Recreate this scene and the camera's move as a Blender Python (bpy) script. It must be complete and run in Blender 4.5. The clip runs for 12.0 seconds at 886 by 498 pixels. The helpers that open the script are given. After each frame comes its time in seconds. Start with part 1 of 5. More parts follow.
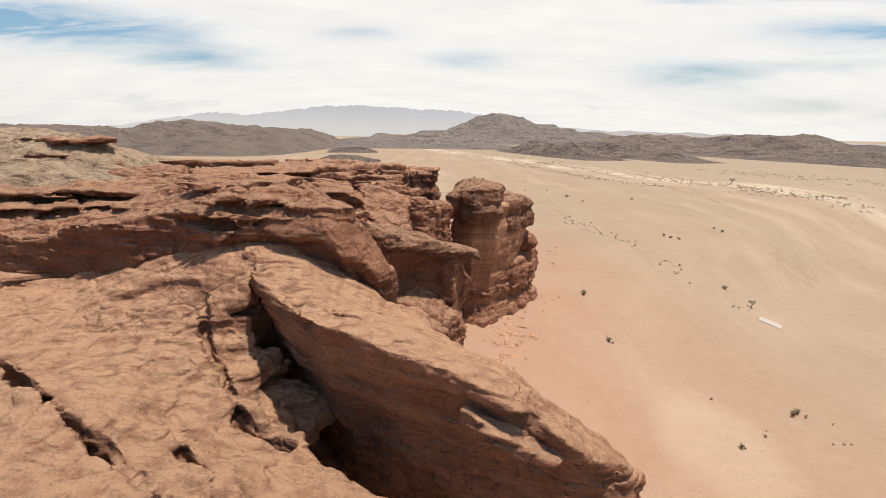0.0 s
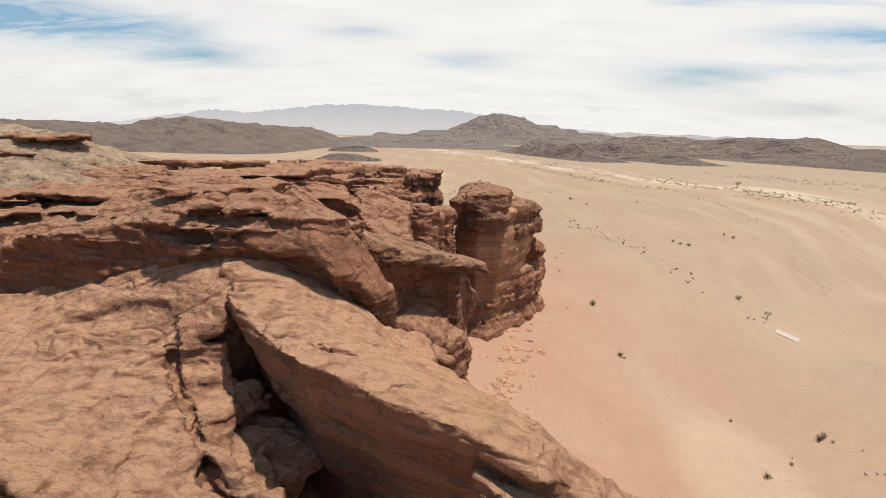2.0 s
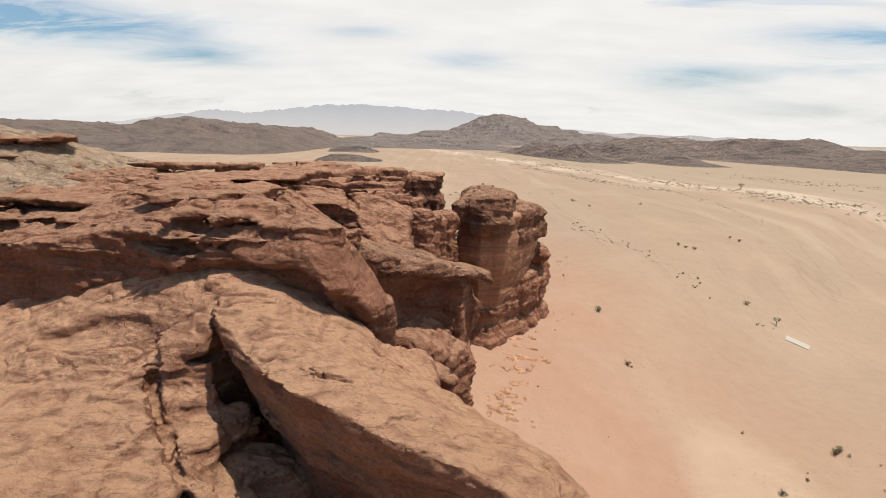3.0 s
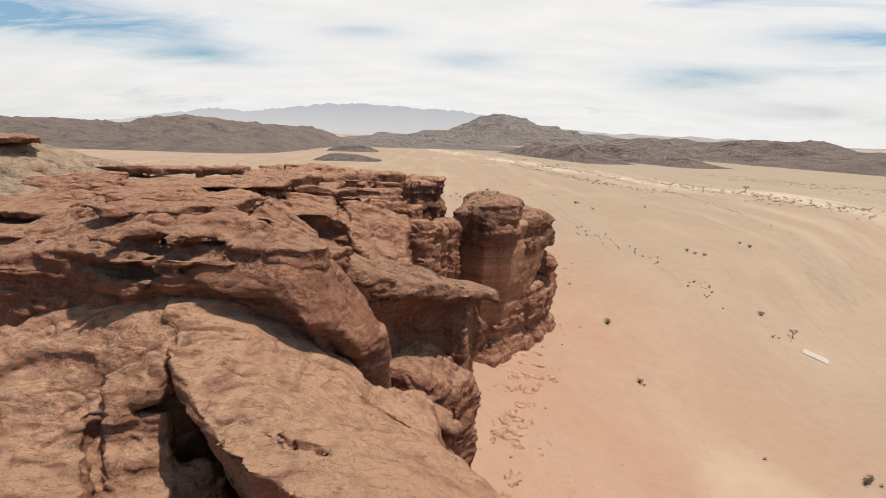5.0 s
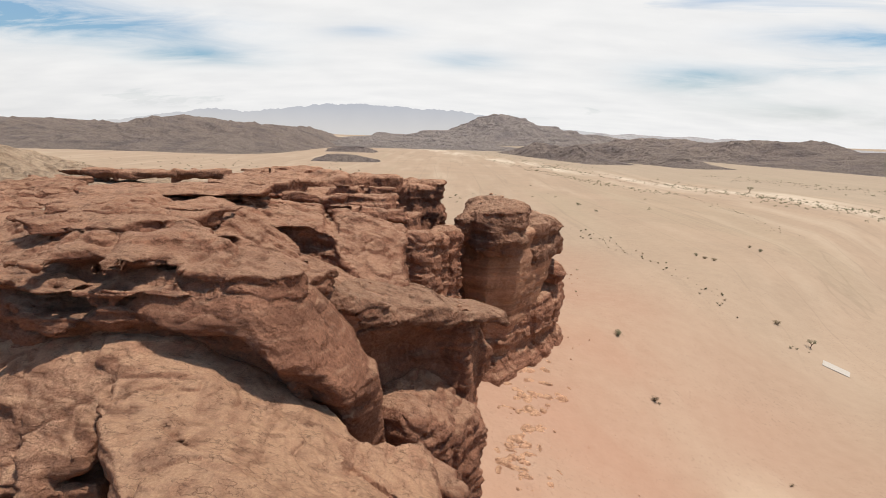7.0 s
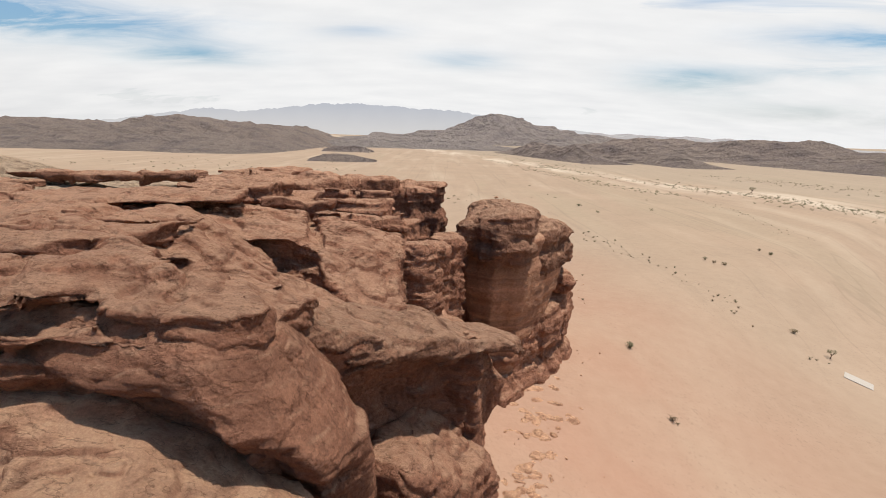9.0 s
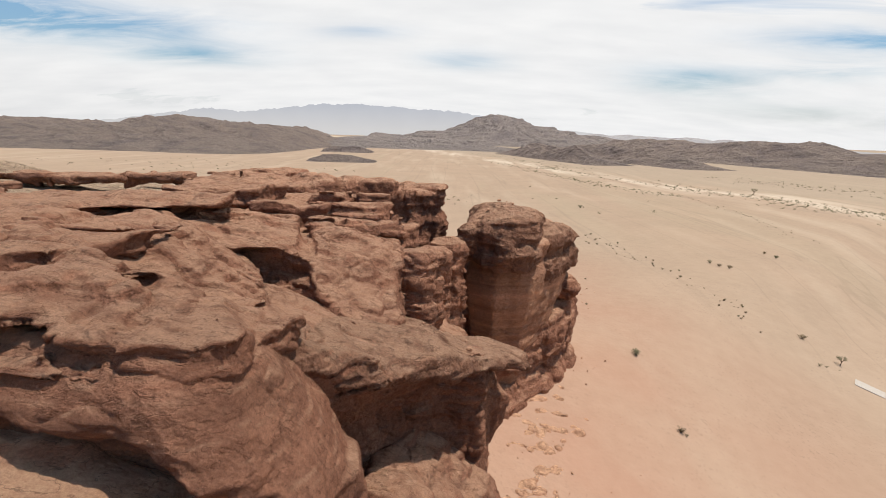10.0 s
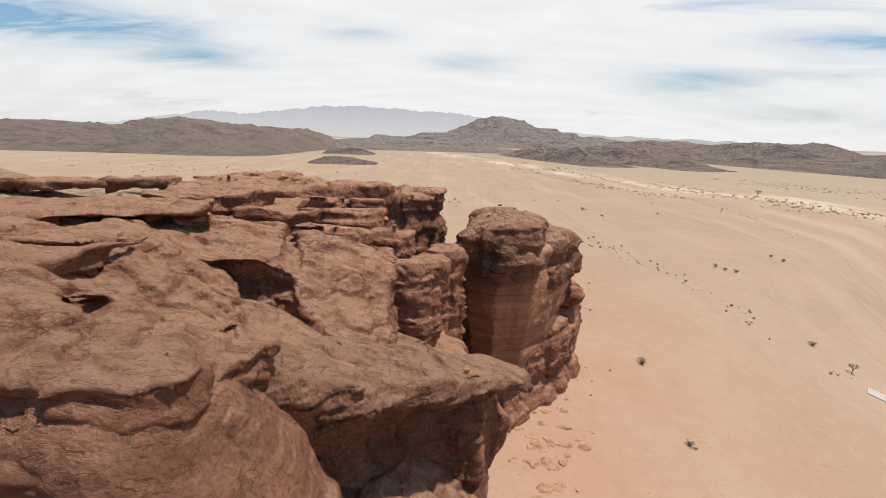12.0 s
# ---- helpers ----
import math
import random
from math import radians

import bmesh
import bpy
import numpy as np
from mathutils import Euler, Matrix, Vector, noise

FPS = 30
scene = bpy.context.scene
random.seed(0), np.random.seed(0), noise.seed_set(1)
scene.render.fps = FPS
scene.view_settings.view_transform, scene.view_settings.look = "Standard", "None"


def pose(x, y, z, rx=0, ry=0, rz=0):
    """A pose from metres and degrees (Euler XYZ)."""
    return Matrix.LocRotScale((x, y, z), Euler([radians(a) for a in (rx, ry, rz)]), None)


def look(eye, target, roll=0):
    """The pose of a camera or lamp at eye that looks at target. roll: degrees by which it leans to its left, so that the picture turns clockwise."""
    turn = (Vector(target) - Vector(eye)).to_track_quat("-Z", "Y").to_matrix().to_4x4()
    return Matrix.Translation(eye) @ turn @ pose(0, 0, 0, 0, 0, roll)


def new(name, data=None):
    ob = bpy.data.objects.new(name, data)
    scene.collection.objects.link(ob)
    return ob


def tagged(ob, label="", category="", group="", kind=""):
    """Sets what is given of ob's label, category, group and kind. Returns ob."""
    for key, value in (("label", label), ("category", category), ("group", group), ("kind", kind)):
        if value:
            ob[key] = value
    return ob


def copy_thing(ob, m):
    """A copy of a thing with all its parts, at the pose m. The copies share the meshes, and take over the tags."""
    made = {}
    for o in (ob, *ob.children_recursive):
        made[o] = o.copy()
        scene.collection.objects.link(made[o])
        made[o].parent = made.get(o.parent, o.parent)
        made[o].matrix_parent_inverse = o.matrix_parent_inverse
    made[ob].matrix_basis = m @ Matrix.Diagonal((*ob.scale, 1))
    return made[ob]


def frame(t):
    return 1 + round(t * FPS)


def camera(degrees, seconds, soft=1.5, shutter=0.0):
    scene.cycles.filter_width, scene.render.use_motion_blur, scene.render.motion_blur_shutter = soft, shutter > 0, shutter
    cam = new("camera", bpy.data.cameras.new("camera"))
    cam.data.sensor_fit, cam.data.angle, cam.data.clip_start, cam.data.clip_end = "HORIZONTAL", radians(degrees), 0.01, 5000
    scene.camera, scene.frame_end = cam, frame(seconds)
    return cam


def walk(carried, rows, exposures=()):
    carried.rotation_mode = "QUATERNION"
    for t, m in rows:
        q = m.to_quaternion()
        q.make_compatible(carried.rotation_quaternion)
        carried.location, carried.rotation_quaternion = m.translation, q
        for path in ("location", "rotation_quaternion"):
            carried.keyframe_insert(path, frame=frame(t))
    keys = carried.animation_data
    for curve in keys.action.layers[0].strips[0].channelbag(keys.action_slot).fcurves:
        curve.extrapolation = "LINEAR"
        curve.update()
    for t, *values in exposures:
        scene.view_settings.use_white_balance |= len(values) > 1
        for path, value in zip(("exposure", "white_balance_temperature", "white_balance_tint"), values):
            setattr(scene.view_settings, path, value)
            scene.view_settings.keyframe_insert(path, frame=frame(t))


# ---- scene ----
cam = camera(77.4, 12.0, soft=0.6)
PATH = [
    (0, (1.549, -3.82, 44.987), (1.546, -1.864, 44.571), 0.7),
    (0.5, (1.296, -1.903, 44.985), (1.293, 0.054, 44.57), 0.9),
    (1, (1.152, -0.049, 44.991), (1.149, 1.907, 44.576), 1.0),
    (1.5, (1.041, 1.824, 45.006), (1.038, 3.78, 44.59), 1.2),
    (2, (0.909, 3.682, 45.089), (0.907, 5.638, 44.672), 1.3),
    (2.5, (0.804, 5.558, 45.171), (0.801, 7.514, 44.755), 1.3),
    (3, (0.664, 7.451, 45.252), (0.66, 9.408, 44.836), 1.4),
    (3.2, (0.594, 8.223, 45.275), (0.591, 10.179, 44.857), 1.4),
    (4.8, (0.397, 14.244, 45.548), (0.396, 16.2, 45.131), 1.6),
    (5, (0.38, 15.021, 45.538), (0.378, 16.977, 45.121), 1.7),
    (5.5, (0.305, 16.96, 45.504), (0.304, 18.916, 45.087), 1.7),
    (6, (0.244, 18.871, 45.459), (0.243, 20.827, 45.042), 1.7),
    (6.5, (0.183, 20.783, 45.444), (0.183, 22.739, 45.028), 1.7),
    (7, (0.162, 22.57, 45.445), (0.163, 24.527, 45.029), 1.7),
    (7.2, (0.199, 23.262, 45.438), (0.195, 25.218, 45.021), 1.6),
    (8.8, (-0.353, 29.797, 45.11), (-0.345, 31.753, 44.693), 1.8),
    (9, (-0.411, 30.529, 45.094), (-0.399, 32.485, 44.678), 1.7),
    (9.5, (-0.487, 32.284, 45.009), (-0.473, 34.24, 44.593), 1.7),
    (10, (-0.525, 33.89, 45.008), (-0.512, 35.847, 44.594), 1.8),
    (10.5, (-0.498, 35.152, 45.032), (-0.486, 37.109, 44.621), 1.8),
    (11, (-0.43, 36.055, 45.062), (-0.42, 38.013, 44.653), 1.8),
    (11.5, (-0.297, 36.682, 45.084), (-0.289, 38.64, 44.676), 1.7),
    (12, (-0.062, 37.196, 45.023), (-0.056, 39.154, 44.615), 1.7),
]
# the picture darkens a little as the camera comes in over the rock
walk(cam, [(t, look(eye, target, roll)) for t, eye, target, roll in PATH], [(0.0, 0.05, 6780, 10), (2.5, 0.0, 6740, 10), (5.0, -0.03, 6620, 10), (8.0, -0.01, 6520, 10), (12.0, -0.01, 6500, 10)])

# ---------------------------------------------------------------- light
SUN_DIR = Vector((0.27, -0.11, 0.953)).normalized()
sun = new("sun", bpy.data.lights.new("sun", "SUN"))
sun.data.energy, sun.data.angle, sun.data.color = 5.0, radians(0.6), (1.0, 0.94, 0.86)
sun.matrix_world = look((60, 100, 300), Vector((60, 100, 300)) - SUN_DIR)

world = bpy.data.worlds.new("sky")
scene.world = world
world.use_nodes = True


def sky_nodes(nt):
    """Blue desert sky behind a broken sheet of thin white cloud."""
    nt.nodes.clear()
    N, L = nt.nodes.new, nt.links.new
    out, bg = N("ShaderNodeOutputWorld"), N("ShaderNodeBackground")
    sky = N("ShaderNodeTexSky")
    sky.sky_type, sky.sun_disc = "NISHITA", False
    sky.sun_elevation = math.asin(SUN_DIR.z)
    sky.sun_rotation = math.atan2(SUN_DIR.x, SUN_DIR.y)
    sky.dust_density = 2.0
    tc, sep = N("ShaderNodeTexCoord"), N("ShaderNodeSeparateXYZ")
    L(tc.outputs["Generated"], sep.inputs[0])
    # the cloud sheet lies on a flat deck overhead, so it flattens towards the horizon
    up = N("ShaderNodeMath"); up.operation = "MAXIMUM"; up.inputs[1].default_value = 0.0
    L(sep.outputs["Z"], up.inputs[0])
    den = N("ShaderNodeMath"); den.operation = "ADD"; den.inputs[1].default_value = 0.22
    L(up.outputs[0], den.inputs[0])
    comb = N("ShaderNodeCombineXYZ")
    for i, axis in enumerate(("X", "Y")):
        div = N("ShaderNodeMath"); div.operation = "DIVIDE"
        L(sep.outputs[axis], div.inputs[0]); L(den.outputs[0], div.inputs[1])
        L(div.outputs[0], comb.inputs[i])
    mp = N("ShaderNodeMapping")
    mp.inputs["Location"].default_value = CLOUD_SHIFT
    mp.inputs["Rotation"].default_value = (0, 0, CLOUD_TURN)
    mp.inputs["Scale"].default_value = (0.75, 1.5, 1)
    L(comb.outputs[0], mp.inputs["Vector"])
    n1, n2 = N("ShaderNodeTexNoise"), N("ShaderNodeTexNoise")
    n1.inputs["Scale"].default_value, n1.inputs["Detail"].default_value, n1.inputs["Roughness"].default_value = 1.0, 7, 0.55
    n1.inputs["Distortion"].default_value = 0.5
    n2.inputs["Scale"].default_value, n2.inputs["Detail"].default_value = 3.5, 5
    L(mp.outputs[0], n1.inputs["Vector"]); L(mp.outputs[0], n2.inputs["Vector"])
    ramp = N("ShaderNodeValToRGB")
    ramp.color_ramp.elements[0].position, ramp.color_ramp.elements[1].position = CLOUD_GAP
    L(n1.outputs["Fac"], ramp.inputs[0])
    # windows of blue where the sheet is torn, drawn out into streaks
    def calc(op, a, b, clamp=False):
        n = N("ShaderNodeMath"); n.operation = op; n.use_clamp = clamp
        for i, v in enumerate((a, b)):
            if isinstance(v, (int, float)):
                n.inputs[i].default_value = v
            else:
                L(v, n.inputs[i])
        return n.outputs[0]
    ahead = calc("MAXIMUM", sep.outputs["Y"], 0.05)
    east, rise = calc("DIVIDE", sep.outputs["X"], ahead), calc("DIVIDE", sep.outputs["Z"], ahead)
    fan = N("ShaderNodeCombineXYZ")
    L(calc("MULTIPLY", east, 4.0), fan.inputs[0]); L(calc("MULTIPLY", rise, 26.0), fan.inputs[1])
    n3 = N("ShaderNodeTexNoise")
    n3.inputs["Scale"].default_value, n3.inputs["Detail"].default_value, n3.inputs["Roughness"].default_value, n3.inputs["Distortion"].default_value = 1.0, 7, 0.6, 0.6
    L(fan.outputs[0], n3.inputs["Vector"])
    torn = 0.0
    for ue, ve, we, he, much in TORN:
        du, dv = calc("DIVIDE", calc("SUBTRACT", east, ue), we), calc("DIVIDE", calc("SUBTRACT", rise, ve), he)
        bell = calc("EXPONENT", calc("MULTIPLY", calc("ADD", calc("MULTIPLY", du, du), calc("MULTIPLY", dv, dv)), -1.0), 0.0)
        torn = calc("ADD", calc("MULTIPLY", bell, much), torn)
    ragged_gap = N("ShaderNodeMapRange"); ragged_gap.inputs["From Min"].default_value, ragged_gap.inputs["From Max"].default_value = 0.32, 0.66
    ragged_gap.inputs["To Min"].default_value, ragged_gap.inputs["To Max"].default_value = 0.1, 1.25
    L(n3.outputs["Fac"], ragged_gap.inputs["Value"])
    gap = calc("MULTIPLY", torn, ragged_gap.outputs[0], True)
    veil = calc("SUBTRACT", 1.0, gap, True)
    # low down the haze closes the gaps
    low = N("ShaderNodeMapRange"); low.inputs["From Min"].default_value, low.inputs["From Max"].default_value = 0.02, 0.16
    low.inputs["To Min"].default_value, low.inputs["To Max"].default_value = 1.0, 0.0
    L(sep.outputs["Z"], low.inputs["Value"])
    mx = N("ShaderNodeMath"); mx.operation = "MULTIPLY"
    L(calc("MAXIMUM", ramp.outputs["Color"], low.outputs[0]), mx.inputs[0]); L(veil, mx.inputs[1])
    # the unseen southern sky is left clear, to cut the fill on south faces
    clear = N("ShaderNodeMapRange"); clear.interpolation_type = "SMOOTHSTEP"
    clear.inputs["From Min"].default_value, clear.inputs["From Max"].default_value = -0.35, 0.45
    L(sep.outputs["Y"], clear.inputs["Value"])
    sheet = N("ShaderNodeMath"); sheet.operation = "MULTIPLY"
    L(mx.outputs[0], sheet.inputs[0]); L(clear.outputs[0], sheet.inputs[1])
    mx = sheet
    white = N("ShaderNodeMixRGB")
    white.inputs[1].default_value, white.inputs[2].default_value = (*CLOUD_DIM, 1), (*CLOUD_BRIGHT, 1)
    L(n2.outputs["Fac"], white.inputs[0])
    # thin cloud scatters forward: brightest on the sun's side of the sky
    dot = N("ShaderNodeVectorMath"); dot.operation = "DOT_PRODUCT"; dot.inputs[1].default_value = SUN_DIR
    L(tc.outputs["Generated"], dot.inputs[0])
    side = N("ShaderNodeMapRange"); side.interpolation_type = "SMOOTHSTEP"
    side.inputs["From Min"].default_value, side.inputs["From Max"].default_value = -0.9, -0.1
    side.inputs["To Min"].default_value, side.inputs["To Max"].default_value = 0.05, 1.0
    L(dot.outputs["Value"], side.inputs["Value"])
    lit = N("ShaderNodeMixRGB"); lit.blend_type = "MULTIPLY"; lit.inputs[0].default_value = 1.0
    # and the unseen cloud overhead is dimmed, to lower the fill light
    zen = N("ShaderNodeMapRange"); zen.interpolation_type = "SMOOTHSTEP"
    zen.inputs["From Min"].default_value, zen.inputs["From Max"].default_value = 0.40, 0.85
    zen.inputs["To Min"].default_value, zen.inputs["To Max"].default_value = 1.0, 0.18
    L(sep.outputs["Z"], zen.inputs["Value"])
    both = N("ShaderNodeMath"); both.operation = "MULTIPLY"
    L(side.outputs[0], both.inputs[0]); L(zen.outputs[0], both.inputs[1])
    L(white.outputs[0], lit.inputs[1]); L(both.outputs[0], lit.inputs[2])
    blue = N("ShaderNodeMixRGB"); blue.blend_type = "MULTIPLY"; blue.inputs[0].default_value = 1.0
    blue.inputs[2].default_value = (*SKY_GAIN, 1)
    L(sky.outputs[0], blue.inputs[1])
    mix = N("ShaderNodeMixRGB")
    L(mx.outputs[0], mix.inputs[0]); L(blue.outputs[0], mix.inputs[1]); L(lit.outputs[0], mix.inputs[2])
    L(mix.outputs[0], bg.inputs["Color"])
    bg.inputs["Strength"].default_value = 0.1
    L(bg.outputs[0], out.inputs[0])


CLOUD_SHIFT, CLOUD_TURN, CLOUD_GAP = (1.7, 0.4, 0), 0.1, (0.2, 0.34)
# torn windows: eastward and upward slope of the middle, half sizes, depth
TORN = [(-0.62, 0.158, 0.22, 0.03, 1.15), (-0.44, 0.115, 0.12, 0.016, 0.75), (-0.75, 0.185, 0.16, 0.03, 1.0), (0.035, 0.122, 0.07, 0.015, 0.6), (-0.14, 0.165, 0.07, 0.012, 0.4),
        (0.72, 0.172, 0.16, 0.022, 1.0), (0.44, 0.10, 0.11, 0.022, 0.8), (0.66, 0.125, 0.12, 0.016, 0.6), (0.7, 0.05, 0.25, 0.02, 0.35)]
CLOUD_DIM, CLOUD_BRIGHT, SKY_GAIN = (7.7, 7.8, 7.95), (9.9, 9.85, 9.75), (1.0, 1.25, 1.4)
sky_nodes(world.node_tree)


# ---------------------------------------------------------------- materials
def stone(name, colours, lit_dust, scale=1.0, band=0.4, bump=1.0, tint=0.34, flakes=0.6, pits=1.0, joints=0.3):
    """Weathered rock: bedding bands, blotches, grain; blown sand pales the flat tops, steep faces kept darker to deepen
    their shade.
    """
    m = bpy.data.materials.new(name)
    m.use_nodes = True
    nt = m.node_tree
    N, L = nt.nodes.new, nt.links.new
    bsdf = nt.nodes["Principled BSDF"]
    bsdf.inputs["Roughness"].default_value = 0.92
    bsdf.inputs["Specular IOR Level"].default_value = 0.15
    geo = N("ShaderNodeNewGeometry")

    def spread(fac):
        r = N("ShaderNodeMapRange")
        r.inputs["From Min"].default_value, r.inputs["From Max"].default_value = 0.28, 0.72
        L(fac, r.inputs["Value"])
        return r.outputs[0]
    # broad blotches
    n1 = N("ShaderNodeTexNoise")
    n1.inputs["Scale"].default_value, n1.inputs["Detail"].default_value = 0.16 * scale, 6
    L(geo.outputs["Position"], n1.inputs["Vector"])
    r1 = N("ShaderNodeValToRGB")
    r1.color_ramp.elements[0].position, r1.color_ramp.elements[1].position = 0.32, 0.68
    r1.color_ramp.elements[0].color, r1.color_ramp.elements[1].color = (*colours[0], 1), (*colours[1], 1)
    L(n1.outputs["Fac"], r1.inputs[0])
    # bedding: thin bands, tilted a little
    mp = N("ShaderNodeMapping")
    mp.inputs["Rotation"].default_value = (0.05, 0.12, 0)
    mp.inputs["Scale"].default_value = (0.03 * scale, 0.03 * scale, 0.8 * scale)
    L(geo.outputs["Position"], mp.inputs["Vector"])
    n2 = N("ShaderNodeTexNoise")
    n2.inputs["Scale"].default_value, n2.inputs["Detail"].default_value, n2.inputs["Distortion"].default_value = 1.0, 5, 0.4
    L(mp.outputs[0], n2.inputs["Vector"])
    mixb = N("ShaderNodeMixRGB"); mixb.blend_type = "OVERLAY"; mixb.inputs[0].default_value = band
    L(r1.outputs[0], mixb.inputs[1]); L(n2.outputs["Fac"], mixb.inputs[2])
    # grain
    n3 = N("ShaderNodeTexNoise")
    n3.inputs["Scale"].default_value, n3.inputs["Detail"].default_value, n3.inputs["Roughness"].default_value = 3.2 * scale, 9, 0.78
    L(geo.outputs["Position"], n3.inputs["Vector"])
    mixg = N("ShaderNodeMixRGB"); mixg.blend_type = "OVERLAY"; mixg.inputs[0].default_value = tint
    L(mixb.outputs[0], mixg.inputs[1]); L(spread(n3.outputs["Fac"]), mixg.inputs[2])
    # blown sand caught on the flats; the pale-top contrast also paints in light and shade
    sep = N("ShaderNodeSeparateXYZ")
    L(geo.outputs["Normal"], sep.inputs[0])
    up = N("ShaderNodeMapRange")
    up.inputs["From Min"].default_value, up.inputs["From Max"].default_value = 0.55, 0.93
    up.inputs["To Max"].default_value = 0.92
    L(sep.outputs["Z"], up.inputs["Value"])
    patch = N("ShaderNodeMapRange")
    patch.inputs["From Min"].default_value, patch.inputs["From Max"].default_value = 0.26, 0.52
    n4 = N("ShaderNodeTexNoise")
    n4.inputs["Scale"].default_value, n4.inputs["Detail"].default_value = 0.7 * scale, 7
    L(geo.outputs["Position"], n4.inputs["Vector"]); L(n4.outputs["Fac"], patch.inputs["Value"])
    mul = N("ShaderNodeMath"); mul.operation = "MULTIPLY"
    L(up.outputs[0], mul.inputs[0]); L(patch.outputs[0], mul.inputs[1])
    mixd = N("ShaderNodeMixRGB"); mixd.inputs[2].default_value = (*lit_dust, 1)
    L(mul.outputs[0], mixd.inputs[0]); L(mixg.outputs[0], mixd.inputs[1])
    # grit and lichen specks over both
    n5 = N("ShaderNodeTexNoise")
    n5.inputs["Scale"].default_value, n5.inputs["Detail"].default_value, n5.inputs["Roughness"].default_value = 8.0 * scale, 6, 0.8
    L(geo.outputs["Position"], n5.inputs["Vector"])
    fleck = N("ShaderNodeMixRGB"); fleck.blend_type = "OVERLAY"; fleck.inputs[0].default_value = tint
    L(mixd.outputs[0], fleck.inputs[1]); L(spread(n5.outputs["Fac"]), fleck.inputs[2])
    # hairline joints, in patches, with the shade inside them put into the colour
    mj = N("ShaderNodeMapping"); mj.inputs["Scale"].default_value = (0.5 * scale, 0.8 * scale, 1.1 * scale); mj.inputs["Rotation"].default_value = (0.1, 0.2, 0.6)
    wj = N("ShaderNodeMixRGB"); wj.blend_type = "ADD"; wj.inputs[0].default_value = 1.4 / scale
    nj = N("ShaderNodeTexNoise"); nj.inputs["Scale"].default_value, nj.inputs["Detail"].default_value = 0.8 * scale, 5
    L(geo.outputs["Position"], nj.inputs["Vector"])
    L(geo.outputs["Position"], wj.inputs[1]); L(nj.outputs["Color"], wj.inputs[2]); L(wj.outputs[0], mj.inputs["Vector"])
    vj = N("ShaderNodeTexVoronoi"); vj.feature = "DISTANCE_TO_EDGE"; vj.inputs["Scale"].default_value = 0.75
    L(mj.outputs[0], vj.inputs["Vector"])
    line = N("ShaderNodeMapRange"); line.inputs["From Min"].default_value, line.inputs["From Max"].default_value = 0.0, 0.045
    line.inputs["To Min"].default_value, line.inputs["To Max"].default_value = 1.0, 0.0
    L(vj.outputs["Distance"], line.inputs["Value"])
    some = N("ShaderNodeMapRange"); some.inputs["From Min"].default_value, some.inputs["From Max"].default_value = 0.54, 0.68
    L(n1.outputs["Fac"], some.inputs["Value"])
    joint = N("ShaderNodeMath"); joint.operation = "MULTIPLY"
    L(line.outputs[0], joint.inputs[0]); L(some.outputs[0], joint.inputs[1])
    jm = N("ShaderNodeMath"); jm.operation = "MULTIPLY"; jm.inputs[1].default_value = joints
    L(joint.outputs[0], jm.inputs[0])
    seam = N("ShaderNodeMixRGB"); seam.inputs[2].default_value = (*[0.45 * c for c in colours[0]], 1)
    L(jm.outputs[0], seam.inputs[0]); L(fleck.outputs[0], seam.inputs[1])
    # long hairline cracks that wander over the beds, crack shade painted dark
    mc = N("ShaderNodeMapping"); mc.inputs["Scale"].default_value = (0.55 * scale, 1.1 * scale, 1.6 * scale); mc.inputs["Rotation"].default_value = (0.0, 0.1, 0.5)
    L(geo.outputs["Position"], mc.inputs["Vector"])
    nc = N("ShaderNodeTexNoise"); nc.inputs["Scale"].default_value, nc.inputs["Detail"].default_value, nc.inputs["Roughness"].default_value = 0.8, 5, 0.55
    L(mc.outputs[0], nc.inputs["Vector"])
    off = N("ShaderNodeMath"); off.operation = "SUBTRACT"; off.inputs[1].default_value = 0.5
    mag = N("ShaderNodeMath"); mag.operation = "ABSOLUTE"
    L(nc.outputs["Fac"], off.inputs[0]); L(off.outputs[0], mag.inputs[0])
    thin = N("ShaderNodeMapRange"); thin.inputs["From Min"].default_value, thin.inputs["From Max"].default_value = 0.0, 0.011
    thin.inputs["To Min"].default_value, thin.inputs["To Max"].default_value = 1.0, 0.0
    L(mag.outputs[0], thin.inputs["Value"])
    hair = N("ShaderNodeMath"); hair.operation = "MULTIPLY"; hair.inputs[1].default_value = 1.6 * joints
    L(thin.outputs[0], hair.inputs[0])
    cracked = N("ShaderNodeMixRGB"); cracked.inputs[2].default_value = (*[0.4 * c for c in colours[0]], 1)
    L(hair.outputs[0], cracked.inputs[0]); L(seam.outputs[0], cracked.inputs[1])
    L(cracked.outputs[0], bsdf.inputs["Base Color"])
    # relief: grain and flaking chips
    # thin flakes that break off in steps, in patches
    mf = N("ShaderNodeMapping"); mf.inputs["Scale"].default_value = (0.75 * scale, 1.2 * scale, 1.3 * scale)
    L(geo.outputs["Position"], mf.inputs["Vector"])
    nf = N("ShaderNodeTexNoise")
    nf.inputs["Scale"].default_value, nf.inputs["Detail"].default_value, nf.inputs["Roughness"].default_value = 1.0, 6, 0.6
    L(mf.outputs[0], nf.inputs["Vector"])
    k1 = N("ShaderNodeMath"); k1.operation = "MULTIPLY"; k1.inputs[1].default_value = 15.0
    k2 = N("ShaderNodeMath"); k2.operation = "FLOOR"
    L(nf.outputs["Fac"], k1.inputs[0]); L(k1.outputs[0], k2.inputs[0])
    np_ = N("ShaderNodeTexNoise")
    np_.inputs["Scale"].default_value, np_.inputs["Detail"].default_value = 0.45 * scale, 4
